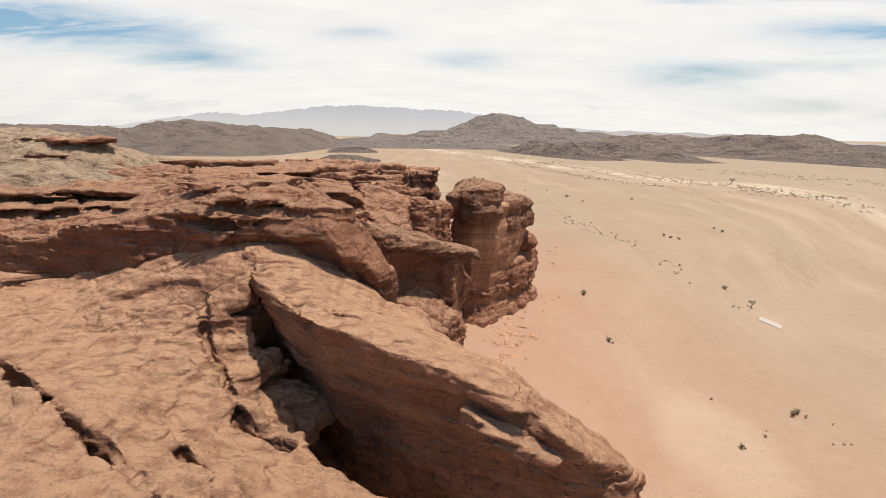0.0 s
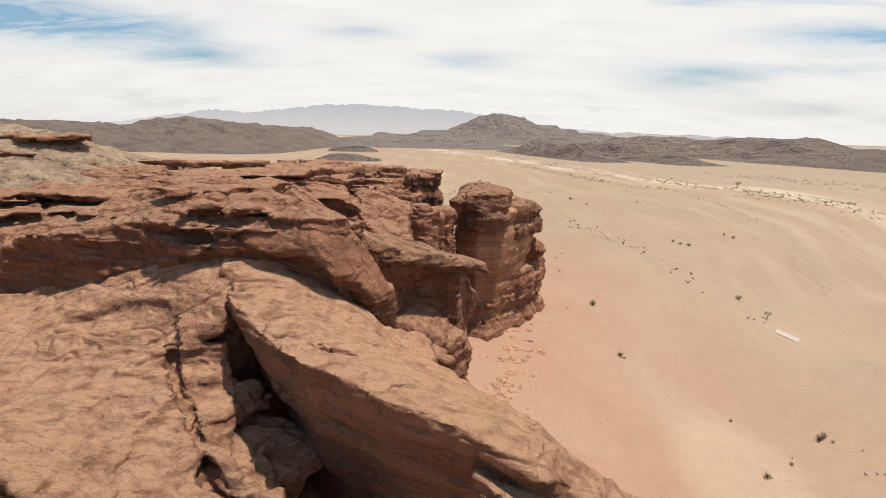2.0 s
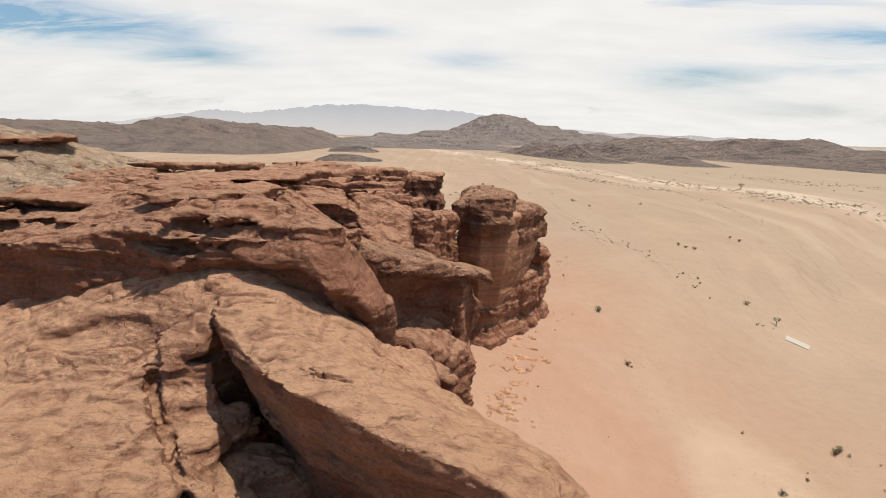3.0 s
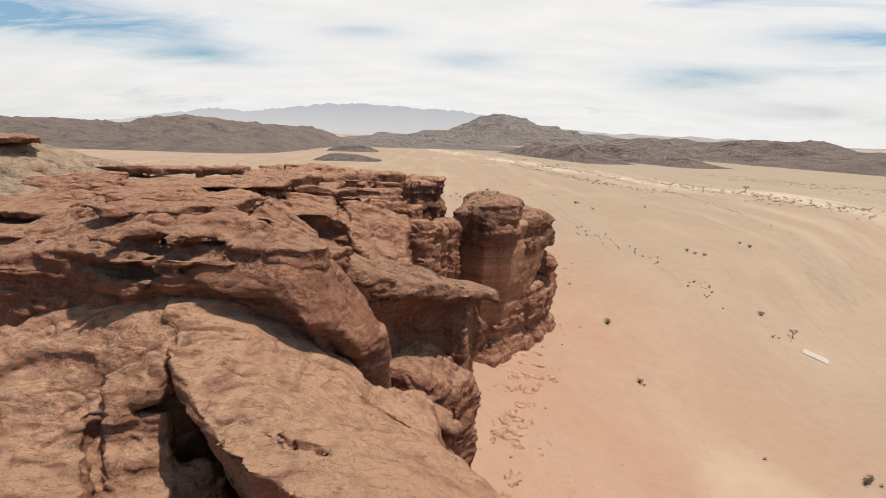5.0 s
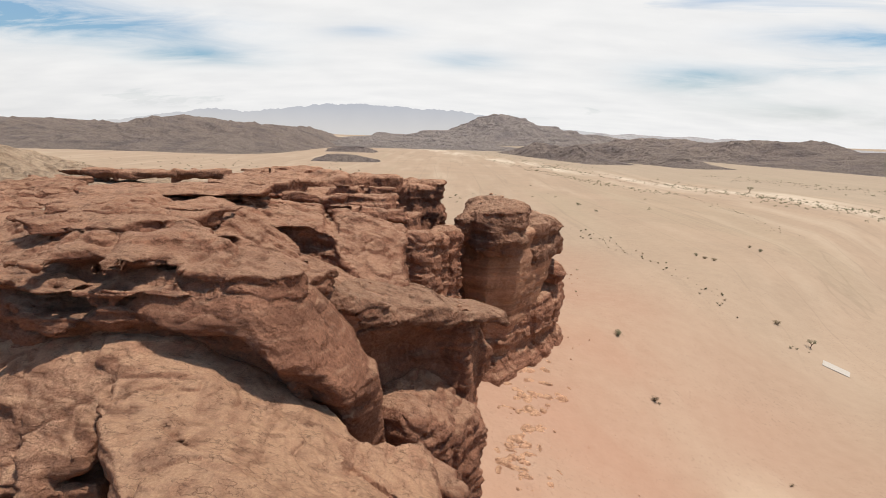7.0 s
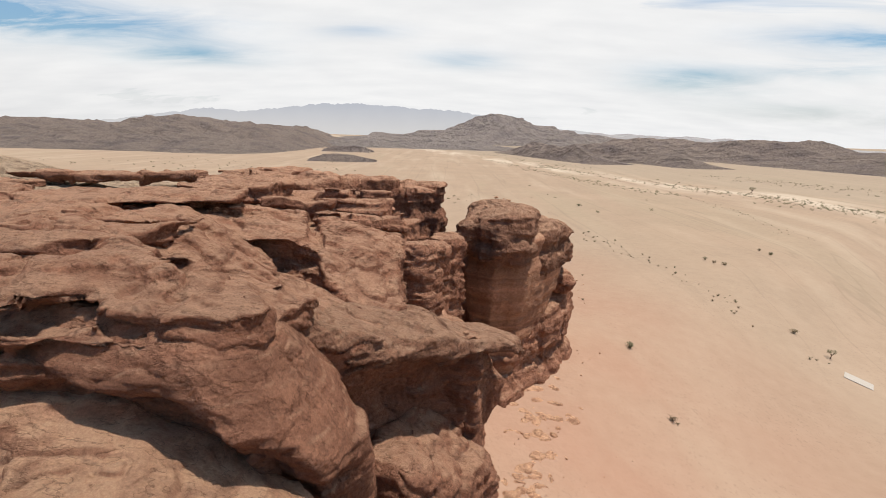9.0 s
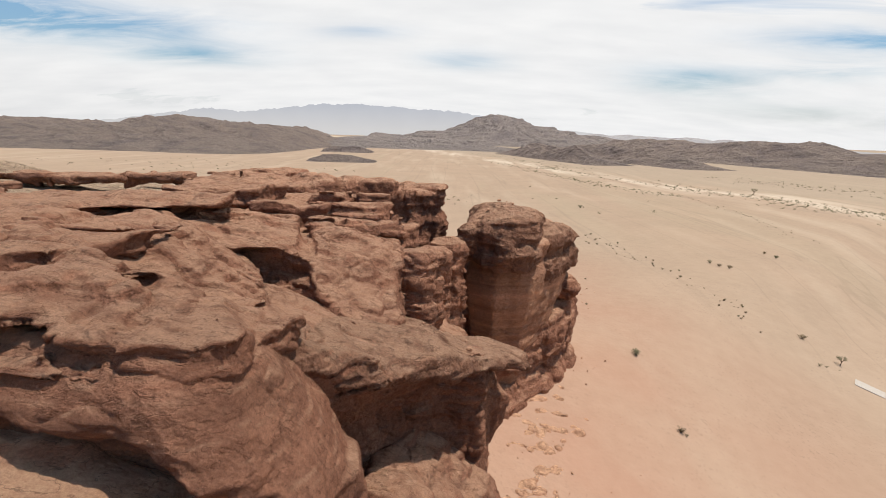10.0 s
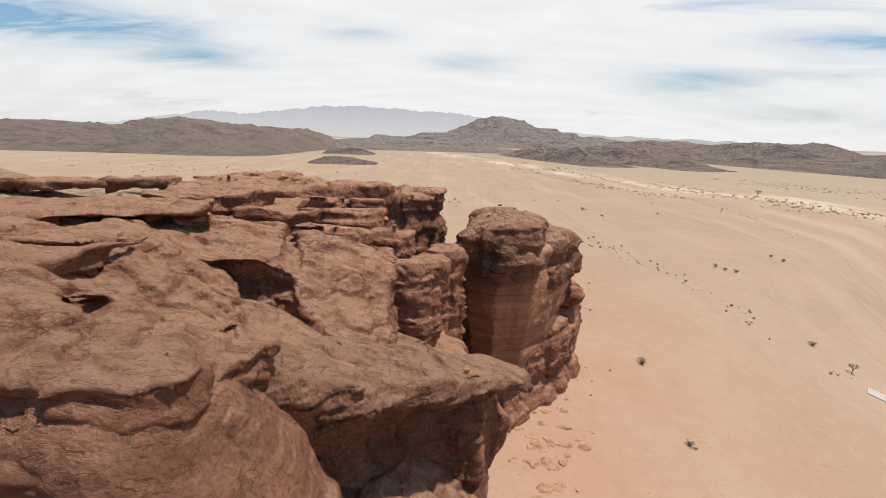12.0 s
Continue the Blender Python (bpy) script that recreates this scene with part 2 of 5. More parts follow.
    L(geo.outputs["Position"], np_.inputs["Vector"])
    where = N("ShaderNodeMapRange")
    where.inputs["From Min"].default_value, where.inputs["From Max"].default_value = 0.48, 0.66
    where.inputs["To Min"].default_value, where.inputs["To Max"].default_value = 0.3 * flakes, flakes
    L(np_.outputs["Fac"], where.inputs["Value"])
    rough = N("ShaderNodeMapRange")
    rough.inputs["From Min"].default_value, rough.inputs["From Max"].default_value = 0.35, 0.6
    rough.inputs["To Min"].default_value, rough.inputs["To Max"].default_value = 0.15 * pits, pits
    L(np_.outputs["Fac"], rough.inputs["Value"])
    k3 = N("ShaderNodeMath"); k3.operation = "MULTIPLY"
    L(k2.outputs[0], k3.inputs[0]); L(where.outputs[0], k3.inputs[1])
    add = N("ShaderNodeMath"); add.operation = "MULTIPLY_ADD"; add.inputs[1].default_value = 1.25
    L(n3.outputs["Fac"], add.inputs[0]); L(k3.outputs[0], add.inputs[2])
    # pits and small broken blocks
    warp = N("ShaderNodeMixRGB"); warp.blend_type = "ADD"; warp.inputs[0].default_value = 0.5
    L(geo.outputs["Position"], warp.inputs[1]); L(nf.outputs["Color"], warp.inputs[2])
    vor = N("ShaderNodeTexVoronoi")
    vor.inputs["Scale"].default_value = 1.7 * scale
    L(warp.outputs[0], vor.inputs["Vector"])
    pit = N("ShaderNodeMath"); pit.operation = "MULTIPLY_ADD"
    L(vor.outputs["Distance"], pit.inputs[0]); L(rough.outputs[0], pit.inputs[1]); L(add.outputs[0], pit.inputs[2])
    deep = N("ShaderNodeMath"); deep.operation = "MULTIPLY_ADD"; deep.inputs[1].default_value = -0.35
    L(joint.outputs[0], deep.inputs[0]); L(pit.outputs[0], deep.inputs[2])
    cleft = N("ShaderNodeMath"); cleft.operation = "MULTIPLY_ADD"; cleft.inputs[1].default_value = -0.5
    L(hair.outputs[0], cleft.inputs[0]); L(deep.outputs[0], cleft.inputs[2])
    add = cleft
    bp = N("ShaderNodeBump")
    bp.inputs["Strength"].default_value, bp.inputs["Distance"].default_value = bump, 0.35 / scale
    L(add.outputs[0], bp.inputs["Height"]); L(bp.outputs[0], bsdf.inputs["Normal"])
    return m


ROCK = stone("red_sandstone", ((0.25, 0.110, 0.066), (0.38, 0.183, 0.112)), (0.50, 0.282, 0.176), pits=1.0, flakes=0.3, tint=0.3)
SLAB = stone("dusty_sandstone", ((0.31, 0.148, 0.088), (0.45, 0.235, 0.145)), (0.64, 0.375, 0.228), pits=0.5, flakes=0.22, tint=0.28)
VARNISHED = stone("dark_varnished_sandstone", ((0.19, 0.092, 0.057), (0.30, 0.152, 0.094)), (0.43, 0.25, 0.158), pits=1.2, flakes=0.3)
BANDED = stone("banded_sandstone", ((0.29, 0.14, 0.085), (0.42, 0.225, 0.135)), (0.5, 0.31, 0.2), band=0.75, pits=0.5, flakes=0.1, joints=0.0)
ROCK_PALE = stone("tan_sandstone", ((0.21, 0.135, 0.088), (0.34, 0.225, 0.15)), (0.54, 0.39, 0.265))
# hills: distance haze is mixed into the base colours, most in the far range
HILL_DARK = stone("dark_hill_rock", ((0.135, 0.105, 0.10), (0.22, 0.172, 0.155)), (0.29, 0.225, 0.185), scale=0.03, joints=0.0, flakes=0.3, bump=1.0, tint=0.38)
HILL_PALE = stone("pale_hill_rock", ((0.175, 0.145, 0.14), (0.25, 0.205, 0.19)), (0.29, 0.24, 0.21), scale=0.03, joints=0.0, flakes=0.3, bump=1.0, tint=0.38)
HILL_FAR = stone("hazed_hill_rock", ((0.25, 0.235, 0.24), (0.31, 0.29, 0.29)), (0.33, 0.31, 0.30), scale=0.02, joints=0.0, flakes=0.2, bump=0.5)


def sand_material():
    m = bpy.data.materials.new("desert_sand")
    m.use_nodes = True
    nt = m.node_tree
    N, L = nt.nodes.new, nt.links.new
    bsdf = nt.nodes["Principled BSDF"]
    bsdf.inputs["Roughness"].default_value, bsdf.inputs["Specular IOR Level"].default_value = 0.95, 0.1
    geo = N("ShaderNodeNewGeometry")
    sep = N("ShaderNodeSeparateXYZ"); L(geo.outputs["Position"], sep.inputs[0])

    def fbm(scale, detail=5, vec=None, dist=0.0):
        n = N("ShaderNodeTexNoise")
        n.inputs["Scale"].default_value, n.inputs["Detail"].default_value, n.inputs["Distortion"].default_value = scale, detail, dist
        L(vec or geo.outputs["Position"], n.inputs["Vector"])
        return n.outputs["Fac"]

    def ramp(fac, a, b):
        r = N("ShaderNodeMapRange")
        r.inputs["From Min"].default_value, r.inputs["From Max"].default_value = a, b
        L(fac, r.inputs["Value"])
        return r.outputs[0]

    def math2(op, a, b):
        n = N("ShaderNodeMath"); n.operation = op
        for i, v in enumerate((a, b)):
            if isinstance(v, (int, float)):
                n.inputs[i].default_value = v
            else:
                L(v, n.inputs[i])
        return n.outputs[0]

    def mix(fac, a, b):
        n = N("ShaderNodeMixRGB")
        for i, v in zip((0, 1, 2), (fac, a, b)):
            if isinstance(v, tuple):
                n.inputs[i].default_value = (*v, 1)
            elif isinstance(v, (int, float)):
                n.inputs[i].default_value = v
            else:
                L(v, n.inputs[i])
        return n.outputs[0]

    X, Y = sep.outputs["X"], sep.outputs["Y"]
    # red sand blown from the cliff fades into tan gravel away from it
    away = math2("ADD", X, math2("MULTIPLY", math2("SUBTRACT", fbm(0.012, 4), 0.5), 90.0))
    away = math2("ADD", away, math2("MULTIPLY", math2("SUBTRACT", Y, 100.0), 0.33))
    away = math2("ADD", away, math2("MULTIPLY", math2("MAXIMUM", math2("SUBTRACT", Y, 220.0), 0.0), 1.1))
    base = mix(ramp(away, 20.0, 95.0), (0.32, 0.180, 0.120), (0.272, 0.203, 0.142))
    base = mix(math2("MULTIPLY", ramp(fbm(0.03, 5, dist=0.6), 0.42, 0.68), 0.55), base, (0.34, 0.247, 0.172))
    # washes: long pale streaks of fine gravel running with the wadi
    mp = N("ShaderNodeMapping"); mp.inputs["Rotation"].default_value = (0, 0, -0.50); mp.inputs["Scale"].default_value = (1.0, 0.12, 1.0)
    L(geo.outputs["Position"], mp.inputs["Vector"])
    streak = ramp(fbm(0.05, 7, mp.outputs[0], 0.2), 0.50, 0.72)
    base = mix(math2("MULTIPLY", streak, math2("MULTIPLY", ramp(away, 60.0, 220.0), 0.42)), base, (0.46, 0.38, 0.28))
    green = ramp(fbm(0.02, 6, mp.outputs[0], 0.8), 0.52, 0.70)
    base = mix(math2("MULTIPLY", green, math2("MULTIPLY", ramp(away, 90.0, 240.0), 0.5)), base, (0.28, 0.23, 0.155))
    # the pale bed of the wadi, and greyer gravel beyond it
    bed = math2("ADD", math2("MULTIPLY", math2("SUBTRACT", X, 262.0), 0.957), math2("MULTIPLY", math2("SUBTRACT", Y, 380.0), 0.289))
    bed = math2("ADD", bed, math2("MULTIPLY", math2("SUBTRACT", fbm(0.012, 5), 0.5), 80.0))
    beyond = ramp(bed, 20.0, 60.0)
    base = mix(math2("MULTIPLY", beyond, 0.65), base, (0.27, 0.225, 0.165))
    inside = math2("MULTIPLY", ramp(math2("ABSOLUTE", bed, 0.0), 44.0, 4.0), ramp(fbm(0.05, 6, mp.outputs[0], 0.5), 0.36, 0.58))
    base = mix(math2("MULTIPLY", inside, 0.62), base, (0.56, 0.48, 0.375))
    # a tongue of pale drift sand below the cliff
    ex = math2("DIVIDE", math2("SUBTRACT", math2("ADD", X, math2("MULTIPLY", fbm(0.09, 4), 8.0)), 55.0), 9.0)
    ey = math2("DIVIDE", math2("SUBTRACT", math2("SUBTRACT", Y, math2("MULTIPLY", X, 0.2)), 75.0), 17.0)
    drift = ramp(math2("ADD", math2("MULTIPLY", ex, ex), math2("MULTIPLY", ey, ey)), 1.5, 0.5)
    base = mix(math2("MULTIPLY", drift, 0.6), base, (0.40, 0.30, 0.21))
    # fine mottling
    base = mix(0.16, base, mix(fbm(0.35, 8), (0.30, 0.17, 0.11), (0.70, 0.50, 0.36)))
    # gravel: dark grit scattered in patches, and old wheel tracks along the wadi
    grit = math2("MULTIPLY", ramp(fbm(1.6, 9), 0.56, 0.72), ramp(fbm(0.06, 4), 0.35, 0.7))
    base = mix(math2("MULTIPLY", grit, 0.4), base, (0.16, 0.11, 0.08))
    mt = N("ShaderNodeMapping"); mt.inputs["Rotation"].default_value = (0, 0, -0.42); mt.inputs["Scale"].default_value = (1.0, 0.03, 1.0)
    L(geo.outputs["Position"], mt.inputs["Vector"])
    track = ramp(math2("ABSOLUTE", math2("SUBTRACT", fbm(0.035, 3, mt.outputs[0]), 0.5), 0.0), 0.012, 0.0)
    base = mix(math2("MULTIPLY", track, math2("MULTIPLY", ramp(away, 60.0, 130.0), 0.22)), base, (0.17, 0.13, 0.09))
    L(base, bsdf.inputs["Base Color"])
    bp = N("ShaderNodeBump"); bp.inputs["Strength"].default_value, bp.inputs["Distance"].default_value = 0.25, 0.3
    L(fbm(1.2, 9), bp.inputs["Height"]); L(bp.outputs[0], bsdf.inputs["Normal"])
    return m


SAND = sand_material()

# ---------------------------------------------------------------- rock building kit
RNG = np.random.RandomState(7)


def step(u, a, b):
    t = np.clip((u - a) / (b - a), 0, 1)
    return t * t * (3 - 2 * t)


def lattice(shape, origin, h, period, seed):
    """Smooth noise, -1 to 1, on a regular grid; period: the size of its lumps along x, y, z in metres."""
    rs = np.random.RandomState(seed)
    mats, dims = [], []
    for n, o, p in zip(shape, origin, period):
        u = (np.arange(n) * h) / p + 0.37
        i = np.floor(u).astype(int)
        f = u - i
        f = f * f * (3 - 2 * f)
        m = np.zeros((n, i.max() + 2), np.float32)
        m[np.arange(n), i] = 1 - f
        m[np.arange(n), i + 1] += f
        mats.append(m)
        dims.append(i.max() + 2)
    c = rs.uniform(-1, 1, dims).astype(np.float32)
    c = np.tensordot(mats[0], c, (1, 0))
    c = np.tensordot(mats[1], c, (1, 1)).transpose(1, 0, 2)
    return np.tensordot(c, mats[2], (2, 1))


TABLE = RNG.uniform(-1, 1, (64, 64, 64)).astype(np.float32)


def point_noise(p, period):
    u = p / np.asarray(period)
    i = np.floor(u).astype(int)
    f = (u - i).astype(np.float32)
    f = f * f * (3 - 2 * f)
    r = 0
    for a in (0, 1):
        for b in (0, 1):
            for c in (0, 1):
                w = (f[:, 0] if a else 1 - f[:, 0]) * (f[:, 1] if b else 1 - f[:, 1]) * (f[:, 2] if c else 1 - f[:, 2])
                r = r + w * TABLE[(i[:, 0] + a) & 63, (i[:, 1] + b) & 63, (i[:, 2] + c) & 63]
    return r


def outline(x, y, pts):
    """Distance in plan to a closed outline, negative inside."""
    pts = np.asarray(pts, np.float32)
    best, inside = np.full(np.broadcast(x, y).shape, 1e9, np.float32), np.zeros(np.broadcast(x, y).shape, bool)
    for (ax, ay), (bx, by) in zip(pts, np.roll(pts, -1, 0)):
        ex, ey = bx - ax, by - ay
        t = np.clip(((x - ax) * ex + (y - ay) * ey) / (ex * ex + ey * ey), 0, 1)
        best = np.minimum(best, (x - ax - t * ex) ** 2 + (y - ay - t * ey) ** 2)
        if ey:
            inside ^= ((ay > y) != (by > y)) & (x < ex * (y - ay) / ey + ax)
    return np.where(inside, -1, 1) * np.sqrt(best)


def strand(x, y, pts):
    """Distance in plan to an open line."""
    best = 1e9
    for (ax, ay), (bx, by) in zip(pts, pts[1:]):
        ex, ey = bx - ax, by - ay
        t = np.clip(((x - ax) * ex + (y - ay) * ey) / (ex * ex + ey * ey), 0, 1)
        best = np.minimum(best, (x - ax - t * ex) ** 2 + (y - ay - t * ey) ** 2)
    return np.sqrt(best)


def drape(x, y, knots, ease=0.5):
    """A rolling surface near a few knots (x, y, z): a thin plate bent as little as it can be, kept to the knots' own range of heights."""
    k = np.asarray(knots, float)
    n = len(k)

    def bend(dx, dy):
        q = dx * dx + dy * dy
        return 0.5 * q * np.log(q + 1e-6)
    A = np.zeros((n + 3, n + 3))
    A[:n, :n] = bend(k[:, 0, None] - k[None, :, 0], k[:, 1, None] - k[None, :, 1]) + ease * 40 * np.eye(n)
    A[:n, n], A[:n, n + 1:] = 1, k[:, :2]
    A[n:, :n] = A[:n, n:].T
    w = np.linalg.lstsq(A, np.concatenate([k[:, 2], np.zeros(3)]), rcond=None)[0]
    z = w[n] + w[n + 1] * x + w[n + 2] * y
    for (kx, ky, _), c in zip(k, w[:n]):
        z = z + c * bend(x - kx, y - ky)
    return np.clip(z, k[:, 2].min() - 0.4, k[:, 2].max() + 0.4).astype(np.float32)


def smax(a, b, k):
    h = np.clip(0.5 + 0.5 * (a - b) / k, 0, 1)
    return b + (a - b) * h + k * h * (1 - h)


def smin(a, b, k):
    return -smax(-a, -b, k)


class Block:
    """A box of space with a solid in it, given by a field that is negative inside."""

    def __init__(self, lo, hi, h, seed):
        self.h, self.seed = h, seed
        self.lo = np.asarray(lo, float)
        self.n = [int((b - a) / h) + 2 for a, b in zip(lo, hi)]
        ax = [a + h * np.arange(n, dtype=np.float32) for a, n in zip(lo, self.n)]
        self.x, self.y = ax[0][:, None], ax[1][None, :]
        self.z = ax[2][None, None, :]
        self.f = np.full(self.n, 1e3, np.float32)
        self.calls = 0

    def noise(self, period):
        self.calls += 1
        period = (period,) * 3 if isinstance(period, (int, float)) else period
        return lattice(self.n, self.lo, self.h, period, self.seed * 101 + self.calls)

    def slab(self, pts, top, bottom=-100.0, lean=(0.0, 0.0), ref=None, batter=0.0, edge=0.8, hollow=0.0, hollow_at=0.0, hollow_size=1.0):
        """A prism on an outline in plan. top, bottom: heights or surfaces. lean: how far the sides shift per metre downwards below ref."""
        top = np.asarray(top, np.float32)
        t3 = top[:, :, None] if top.ndim == 2 else top
        if lean == (0.0, 0.0):
            d = outline(self.x, self.y, pts)[:, :, None] + 0 * self.z
        else:
            d = np.empty(self.n, np.float32)
            for k in range(self.n[2]):
                dz = np.maximum(0.0, ref - float(self.z[0, 0, k]))
                d[:, :, k] = outline(self.x - lean[0] * dz, self.y - lean[1] * dz, pts)
        if batter:
            d = d - batter * np.maximum(0, (ref if ref is not None else 0) - self.z)
        if not np.isscalar(hollow) or hollow:
            d = d + hollow * np.exp(-((self.z - hollow_at) / hollow_size) ** 2)
        f = smax(d, self.z - t3, edge)
        bt = np.asarray(bottom, np.float32)
        bt = bt[:, :, None] if bt.ndim == 2 else bt
        return smax(f, bt - self.z, edge)

    def add(self, f, k=0.6):
        self.f = smin(self.f, f, k)

    def cut(self, f, k=0.5):
        self.f = smax(self.f, -f, k)

    def weather(self, strata=0.6, lumps=0.8, thin=1.0, cracks=0.5, worn=0.8, flake=1.0):
        """Beds of uneven thickness that stand out or fall back with sharp lips, alcoves, and upright joints; flat tops are worn smoother than faces."""
        gz = np.empty_like(self.f)
        gz[:, :, 1:-1] = (self.f[:, :, 2:] - self.f[:, :, :-2]) / (2 * self.h)
        gz[:, :, 0], gz[:, :, -1] = 0, 1
        face = 1 - worn * np.clip(gz, 0, 1) ** 2
        del gz
        # which bed each height belongs to; the beds dip and roll a little
        rs = np.random.RandomState(self.seed * 13 + 5)
        roll = lattice((self.n[0], self.n[1], 2), self.lo, self.h, (11, 11, 9), self.seed * 7)[:, :, 0]
        level = self.z + (0.04 * self.x + 0.02 * self.y + 0.45 * roll)[:, :, None]
        first, last = float(level.min()), float(level.max())
        lips = first + np.cumsum(rs.choice((0.45, 0.6, 0.9, 1.5), 400) * thin)
        lut = np.searchsorted(lips, first + 0.04 * np.arange(int((last - first) / 0.04) + 2)).astype(np.int32)
        bed_of = lut[((level - first) / 0.04).astype(np.int32)]
        count = int(bed_of.max()) + 1
        stand = np.zeros((self.n[0], self.n[1], count), np.float32)
        for k in range(count):
            for p, a, hard in ((9.0, 0.55, 2.5), (3.4, 0.34, 3.0), (1.3, 0.16, 2.0)):
                stand[:, :, k] += a * np.tanh(hard * lattice((self.n[0], self.n[1], 2), self.lo, self.h, (p, p, 9), rs.randint(1 << 30))[:, :, 0])
            stand[:, :, k] += 0.28 * rs.uniform(-1, 1)
        self.f += strata * face * np.take_along_axis(stand, bed_of, 2)
        del bed_of, stand, level
        # alcoves with sharp brows, and broad rounding
        self.f += lumps * face * (0.8 * np.abs(self.noise((7.0, 7.0, 2.2))) + 0.45 * np.abs(self.noise((2.8, 2.8, 1.1))) - 0.42)
        self.f += 0.12 * lumps * self.noise(6.0)
        # thin beds flaked off the tops in steps
        flat = lattice((self.n[0], self.n[1], 2), self.lo, self.h, (5.2, 3.6, 9.0), self.seed * 31)[:, :, 0]
        flat2 = lattice((self.n[0], self.n[1], 2), self.lo, self.h, (2.4, 1.6, 9.0), self.seed * 37)[:, :, 0]
        flat3 = lattice((self.n[0], self.n[1], 2), self.lo, self.h, (9.0, 4.0, 9.0), self.seed * 41)[:, :, 0]
        self.f += flake * (0.15 * np.tanh(12 * flat) + 0.09 * np.tanh(10 * flat2) + 0.12 * np.tanh(14 * (flat3 - 0.25)))[:, :, None]
        if cracks:
            for p in ((9.0, 9.0, 30.0), (5.0, 4.0, 12.0)):
                self.f += cracks * np.exp(-(self.noise(p) / (0.35 / p[0] * 1.3)) ** 2)

    def mesh(self, fine=0.12, whole=True, split=False):
        f, h = self.f, self.h
        s = f < 0
        # a closed shell: nothing solid on the box's own skin
        for a in range(3):
            for e in (0, -1):
                sl = [slice(None)] * 3
                sl[a] = e
                s[tuple(sl)] = False
                f[tuple(sl)] = np.maximum(f[tuple(sl)], 0.01)
        c = [s[i:s.shape[0] - 1 + i, j:s.shape[1] - 1 + j, k:s.shape[2] - 1 + k] for i in (0, 1) for j in (0, 1) for k in (0, 1)]
        n = sum(q.astype(np.int8) for q in c)
        act = np.argwhere((n > 0) & (n < 8))
        ids = np.full(n.shape, -1, np.int32)
        ids[tuple(act.T)] = np.arange(len(act))
        cor = [(i, j, k) for i in (0, 1) for j in (0, 1) for k in (0, 1)]
        v = [f[act[:, 0] + i, act[:, 1] + j, act[:, 2] + k] for i, j, k in cor]
        pos, cnt = np.zeros((len(act), 3)), np.zeros(len(act))
        for a in range(8):
            for b in range(a + 1, 8):
                if sum(abs(p - q) for p, q in zip(cor[a], cor[b])) != 1:
                    continue
                hit = (v[a] < 0) != (v[b] < 0)
                t = np.where(hit, v[a] / np.where(hit, v[a] - v[b], 1), 0)
                pos += hit[:, None] * (np.asarray(cor[a]) + t[:, None] * (np.asarray(cor[b]) - np.asarray(cor[a])))
                cnt += hit
        pos = (act + pos / cnt[:, None]) * h + self.lo
        quads = []
        for a in range(3):
            b, d = (a + 1) % 3, (a + 2) % 3
            lo = [slice(1, -1)] * 3
            lo[a] = slice(0, -1)
            hi = list(lo)
            hi[a] = slice(1, None)
            e = np.argwhere(s[tuple(lo)] != s[tuple(hi)])
            off = np.ones(3, int)
            off[a] = 0
            e = e + off
            flip = s[tuple(e.T)]
            ub, ud = np.eye(3, dtype=int)[b], np.eye(3, dtype=int)[d]
            q = np.stack([ids[tuple((e - w).T)] for w in (ub + ud, ud, 0 * ub, ub)], 1)
            quads.append(np.where(flip[:, None], q, q[:, ::-1]))
        quads = np.concatenate(quads)
        if whole:
            # keep the main piece, drop loose crumbs
            lab = np.arange(len(pos))
            while True:
                low = lab[quads].min(1)
                was = lab.copy()
                for k in range(4):
                    np.minimum.at(lab, quads[:, k], low)
                lab = lab[lab]
                if (lab == was).all():
                    break
            keep = lab == np.bincount(lab).argmax()
            quads = quads[keep[quads[:, 0]]]
            number = np.cumsum(keep) - 1
            pos, quads = pos[keep], number[quads]
        if fine:
            nrm = corner_normals(pos, quads)
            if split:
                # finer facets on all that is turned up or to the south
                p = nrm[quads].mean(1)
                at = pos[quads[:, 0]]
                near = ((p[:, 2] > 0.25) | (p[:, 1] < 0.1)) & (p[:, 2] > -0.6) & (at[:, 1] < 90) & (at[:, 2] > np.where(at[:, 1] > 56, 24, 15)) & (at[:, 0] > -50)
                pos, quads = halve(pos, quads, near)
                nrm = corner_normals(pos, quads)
            pos = pos + nrm * (fine * relief(pos, nrm))[:, None]
        return pos, quads


def corner_normals(pos, quads):
    nrm = np.zeros_like(pos)
    p = pos[quads]
    fn = np.cross(p[:, 2] - p[:, 0], p[:, 3] - p[:, 1])
    for k in range(4):
        for ax in range(3):
            nrm[:, ax] += np.bincount(quads[:, k], fn[:, ax], len(pos))
    return nrm / (np.linalg.norm(nrm, axis=1, keepdims=True) + 1e-9)


def halve(pos, quads, which):
    """Each chosen quad cut into four."""
    q, rest = quads[which], quads[~which]
    if not len(q):
        return pos, quads
    n = len(pos)
    a, b = q, np.roll(q, -1, 1)
    key = np.minimum(a, b).astype(np.int64) * n + np.maximum(a, b)
    edges, where = np.unique(key, return_inverse=True)
    where = where.reshape(key.shape) + n
    mids = (pos[edges // n] + pos[edges % n]) / 2
    centres = pos[q].mean(1)
    c = n + len(edges) + np.arange(len(q))
    out = [np.stack([q[:, k], where[:, k], c, where[:, k - 1]], 1) for k in range(4)]
    return np.concatenate([pos, mids, centres]), np.concatenate([rest] + out)


